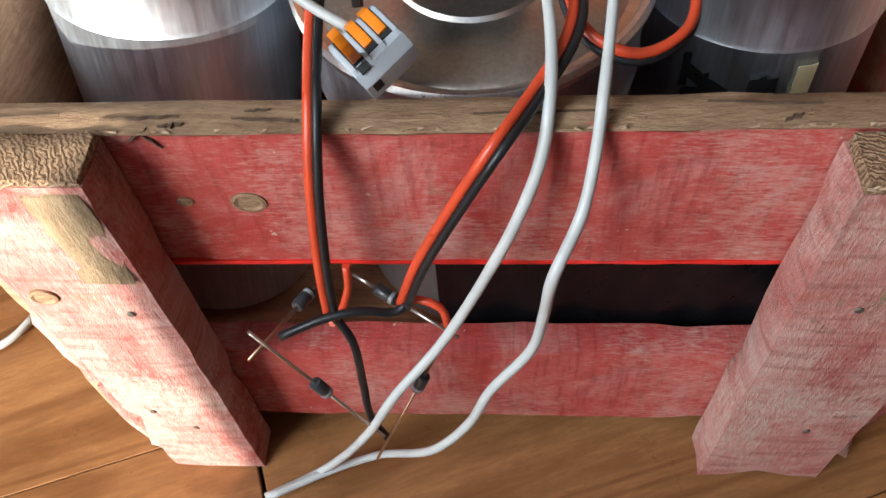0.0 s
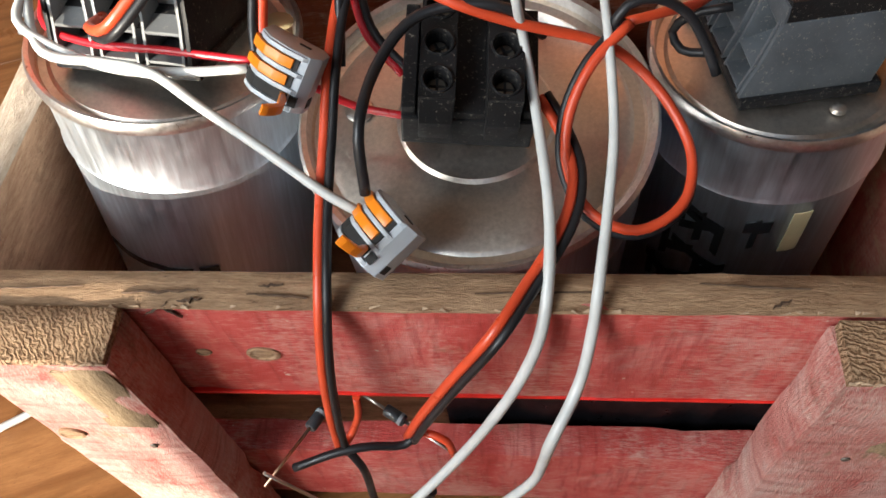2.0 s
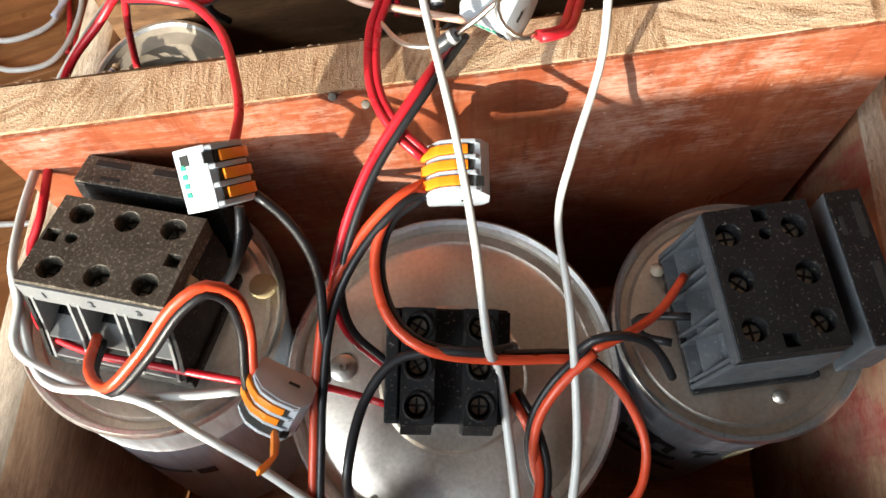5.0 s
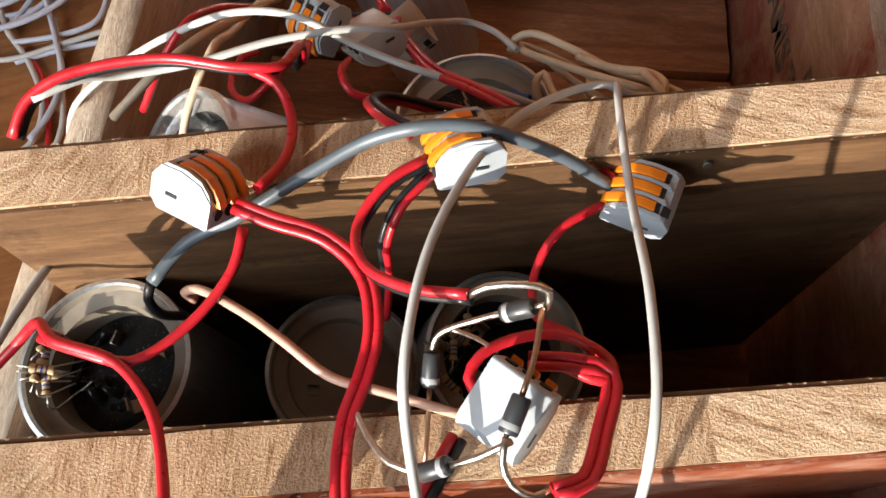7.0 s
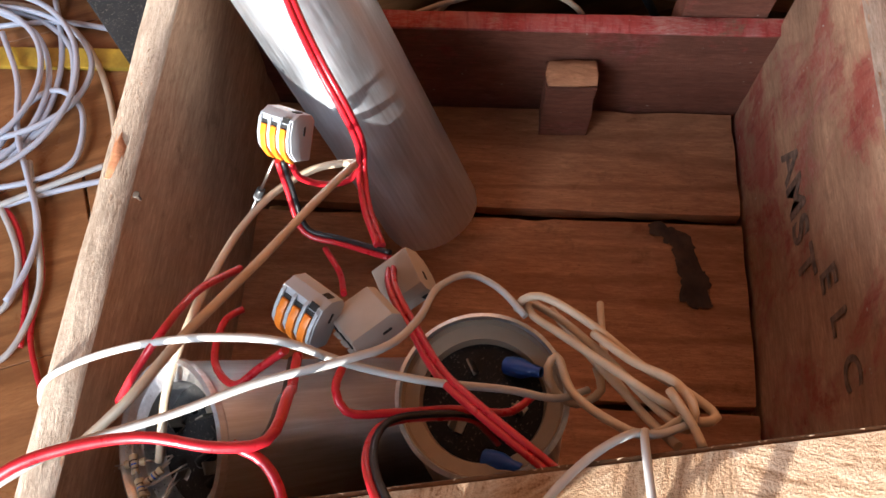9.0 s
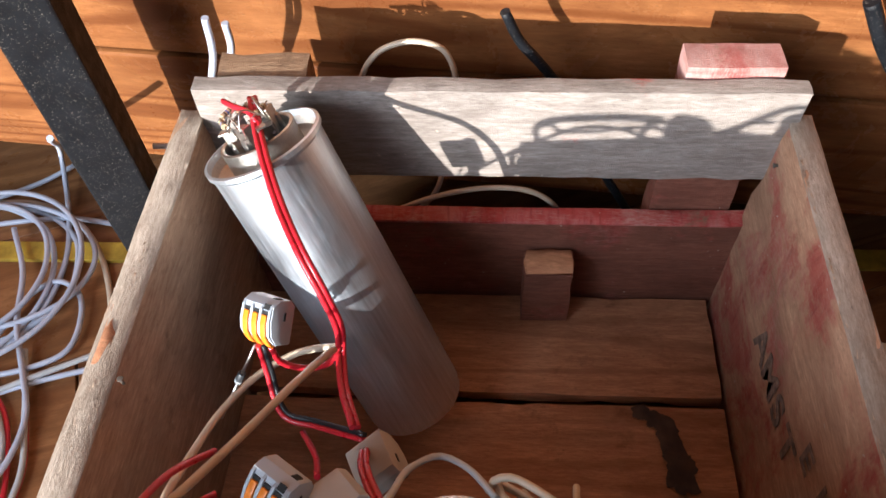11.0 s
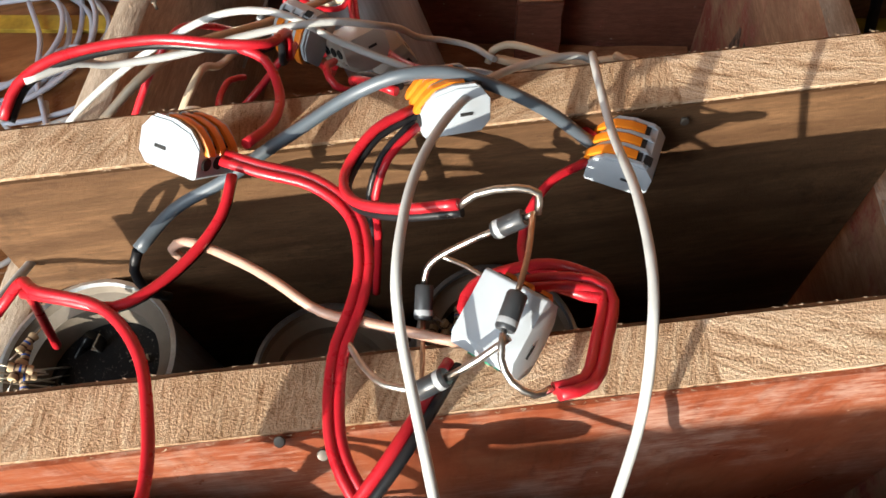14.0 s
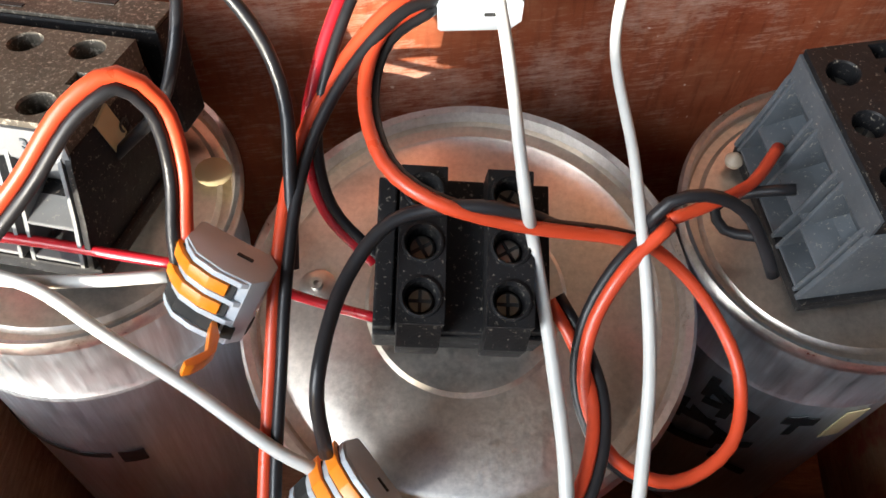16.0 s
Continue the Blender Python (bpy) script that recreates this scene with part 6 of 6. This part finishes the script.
cable("floor_cable", "cool white cable strand on the floor", ("bluewhite",), 0.0021, [(-0.3484, 0.5534, 0.0090), (-0.3276, 0.5148, 0.0090), (-0.3170, 0.4739, 0.0090), (-0.2993, 0.4365, 0.0090), (-0.2863, 0.4060, 0.0090), (-0.2872, 0.3772, 0.0090), (-0.2945, 0.3576, 0.0090)], "cables round the crate")
cable("floor_cable", "thin red cable on the floor beside the crate", ("red",), 0.0018, [(-0.3259, 0.4302, 0.0030), (-0.3065, 0.4130, 0.0030), (-0.2940, 0.3880, 0.0030), (-0.2860, 0.3605, 0.0030), (-0.2817, 0.3309, 0.0030)], "cables round the crate")
cable("floor_cable", "cool white cable behind the crate corner", ("bluewhite",), 0.0021, [(-0.1308, 0.5350, 0.2133), (-0.1313, 0.5350, 0.1984), (-0.1375, 0.5350, 0.1827), (-0.1480, 0.5350, 0.1616)], "cables round the crate")
cable("floor_cable", "cool white cable across the leg", ("bluewhite",), 0.0021, [(-0.2086, 0.5500, 0.1046), (-0.1852, 0.5500, 0.1049)], "cables round the crate")
cable("floor_cable", "cream cable arching behind the back slat", ("cream",), 0.0017, [(-0.0680, 0.5350, 0.1688), (-0.0620, 0.5350, 0.1852), (-0.0517, 0.5350, 0.1970), (-0.0353, 0.5350, 0.2020), (-0.0214, 0.5350, 0.1971), (-0.0155, 0.5350, 0.1827), (-0.0151, 0.5350, 0.1671)], "cables round the crate")
cable("floor_cable", "cream cable loop seen through the back gap", ("cream",), 0.0017, [(-0.0649, 0.5120, 0.0816), (-0.0450, 0.5120, 0.0958), (-0.0189, 0.5120, 0.1084), (0.0062, 0.5120, 0.1139), (0.0275, 0.5120, 0.1113), (0.0423, 0.5120, 0.0991), (0.0502, 0.5120, 0.0784)], "cables round the crate")
cable("floor_cable", "cream cable seen through the back gap", ("cream",), 0.0017, [(-0.0597, 0.5220, 0.0675), (-0.0354, 0.5220, 0.0851), (-0.0248, 0.5220, 0.1092), (-0.0254, 0.5220, 0.1339)], "cables round the crate")
cable("floor_cable", "thin black cord hanging behind the back slat", ("iron",), 0.0028, [(0.0101, 0.5300, 0.2244), (0.0180, 0.5300, 0.2067), (0.0294, 0.5300, 0.1917), (0.0399, 0.5300, 0.1759), (0.0665, 0.5300, 0.1178), (0.0948, 0.5300, 0.0647)], "cables round the crate")
cable("floor_cable", "thick black power cord hanging beside the crate", ("iron",), 0.004, [(0.1732, 0.5200, 0.2382), (0.1894, 0.5200, 0.2114), (0.2061, 0.5200, 0.1894), (0.2323, 0.5200, 0.1528), (0.2488, 0.5150, 0.1161), (0.2578, 0.5050, 0.0744), (0.2740, 0.5094, 0.0200), (0.2770, 0.4926, 0.0080), (0.2875, 0.4785, 0.0060), (0.3149, 0.4729, 0.0050)], "cables round the crate")
cable("floor_cable", "white cable on the floor beside the crate", ("white",), 0.0021, [(-0.3118, 0.2005, 0.0040), (-0.2828, 0.2020, 0.0040), (-0.2573, 0.2024, 0.0040), (-0.2306, 0.1959, 0.0040)], "cables round the crate")
cable("floor_cable", "white cable loop on the floor beside the crate", ("white",), 0.0021, [(-0.3499, 0.3425, 0.0050), (-0.3211, 0.3409, 0.0050), (-0.2964, 0.3558, 0.0050), (-0.2955, 0.3842, 0.0050), (-0.3152, 0.4189, 0.0050), (-0.3386, 0.4448, 0.0050), (-0.3555, 0.4772, 0.0050)], "cables round the crate")
cable("floor_cable", "white cable loop on the floor beside the crate", ("white",), 0.0021, [(-0.3448, 0.3235, 0.0050), (-0.3148, 0.3158, 0.0050), (-0.2891, 0.3240, 0.0050), (-0.2782, 0.3652, 0.0050), (-0.2897, 0.4088, 0.0050), (-0.3063, 0.4553, 0.0050)], "cables round the crate")
cable("floor_cable", "white cable loop on the floor beside the crate", ("white",), 0.0021, [(-0.3720, 0.4276, 0.0070), (-0.3436, 0.4173, 0.0070), (-0.3229, 0.4199, 0.0070), (-0.2961, 0.4327, 0.0070), (-0.2533, 0.4535, 0.0070)], "cables round the crate")
cable("floor_cable", "red cable on the floor beside the crate", ("red",), 0.0018, [(-0.2964, 0.4256, 0.0030), (-0.2794, 0.3761, 0.0030), (-0.2774, 0.3388, 0.0030), (-0.2619, 0.3036, 0.0030)], "cables round the crate")
cable("floor_cable", "white cable on the floor before the crate", ("white",), 0.0021, [(-0.2529, 0.0294, 0.0040), (-0.2348, 0.0420, 0.0040), (-0.2277, 0.0550, 0.0040)], "cables round the crate")
cable("floor_cable", "coil of cool white cable on the floor", ("bluewhite",), 0.0021, [(-0.2900, 0.5150, 0.0040), (-0.3011, 0.5474, 0.0040), (-0.3310, 0.5703, 0.0040), (-0.3709, 0.5768, 0.0040), (-0.4091, 0.5651, 0.0040), (-0.4343, 0.5387, 0.0040), (-0.4391, 0.5052, 0.0040), (-0.4220, 0.4747, 0.0040), (-0.3880, 0.4560, 0.0040), (-0.3473, 0.4547, 0.0040), (-0.3118, 0.4713, 0.0040), (-0.2920, 0.5007, 0.0040), (-0.2937, 0.5343, 0.0040)], "cables round the crate")
cable("floor_cable", "coil of cool white cable on the floor", ("bluewhite",), 0.0021, [(-0.3363, 0.5639, 0.0070), (-0.3706, 0.5750, 0.0070), (-0.4053, 0.5654, 0.0070), (-0.4302, 0.5380, 0.0070), (-0.4379, 0.5009, 0.0070), (-0.4262, 0.4650, 0.0070), (-0.3985, 0.4409, 0.0070), (-0.3629, 0.4357, 0.0070), (-0.3301, 0.4509, 0.0070), (-0.3096, 0.4821, 0.0070), (-0.3075, 0.5201, 0.0070), (-0.3245, 0.5536, 0.0070), (-0.3554, 0.5728, 0.0070)], "cables round the crate")
cable("floor_cable", "coil of cool white cable on the floor", ("bluewhite",), 0.0021, [(-0.3945, 0.5700, 0.0100), (-0.4289, 0.5507, 0.0100), (-0.4429, 0.5223, 0.0100), (-0.4325, 0.4932, 0.0100), (-0.4007, 0.4721, 0.0100), (-0.3569, 0.4650, 0.0100), (-0.3140, 0.4742, 0.0100), (-0.2847, 0.4969, 0.0100), (-0.2776, 0.5264, 0.0100), (-0.2948, 0.5540, 0.0100), (-0.3312, 0.5716, 0.0100), (-0.3762, 0.5739, 0.0100), (-0.4163, 0.5604, 0.0100)], "cables round the crate")
cable("floor_cable", "coil of cool white cable on the floor", ("bluewhite",), 0.0021, [(-0.4254, 0.5205, 0.0130), (-0.4212, 0.4882, 0.0130), (-0.4013, 0.4629, 0.0130), (-0.3716, 0.4521, 0.0130), (-0.3408, 0.4590, 0.0130), (-0.3181, 0.4815, 0.0130), (-0.3100, 0.5130, 0.0130), (-0.3191, 0.5442, 0.0130), (-0.3426, 0.5659, 0.0130), (-0.3736, 0.5717, 0.0130), (-0.4029, 0.5599, 0.0130), (-0.4220, 0.5340, 0.0130), (-0.4251, 0.5015, 0.0130)], "cables round the crate")
cable("floor_cable", "coil of cool white cable on the floor", ("bluewhite",), 0.0021, [(-0.4021, 0.4520, 0.0160), (-0.3666, 0.4350, 0.0160), (-0.3278, 0.4395, 0.0160), (-0.2970, 0.4642, 0.0160), (-0.2832, 0.5019, 0.0160), (-0.2907, 0.5413, 0.0160), (-0.3171, 0.5709, 0.0160), (-0.3547, 0.5820, 0.0160), (-0.3924, 0.5712, 0.0160), (-0.4190, 0.5418, 0.0160), (-0.4268, 0.5024, 0.0160), (-0.4134, 0.4647, 0.0160), (-0.3827, 0.4397, 0.0160)], "cables round the crate")
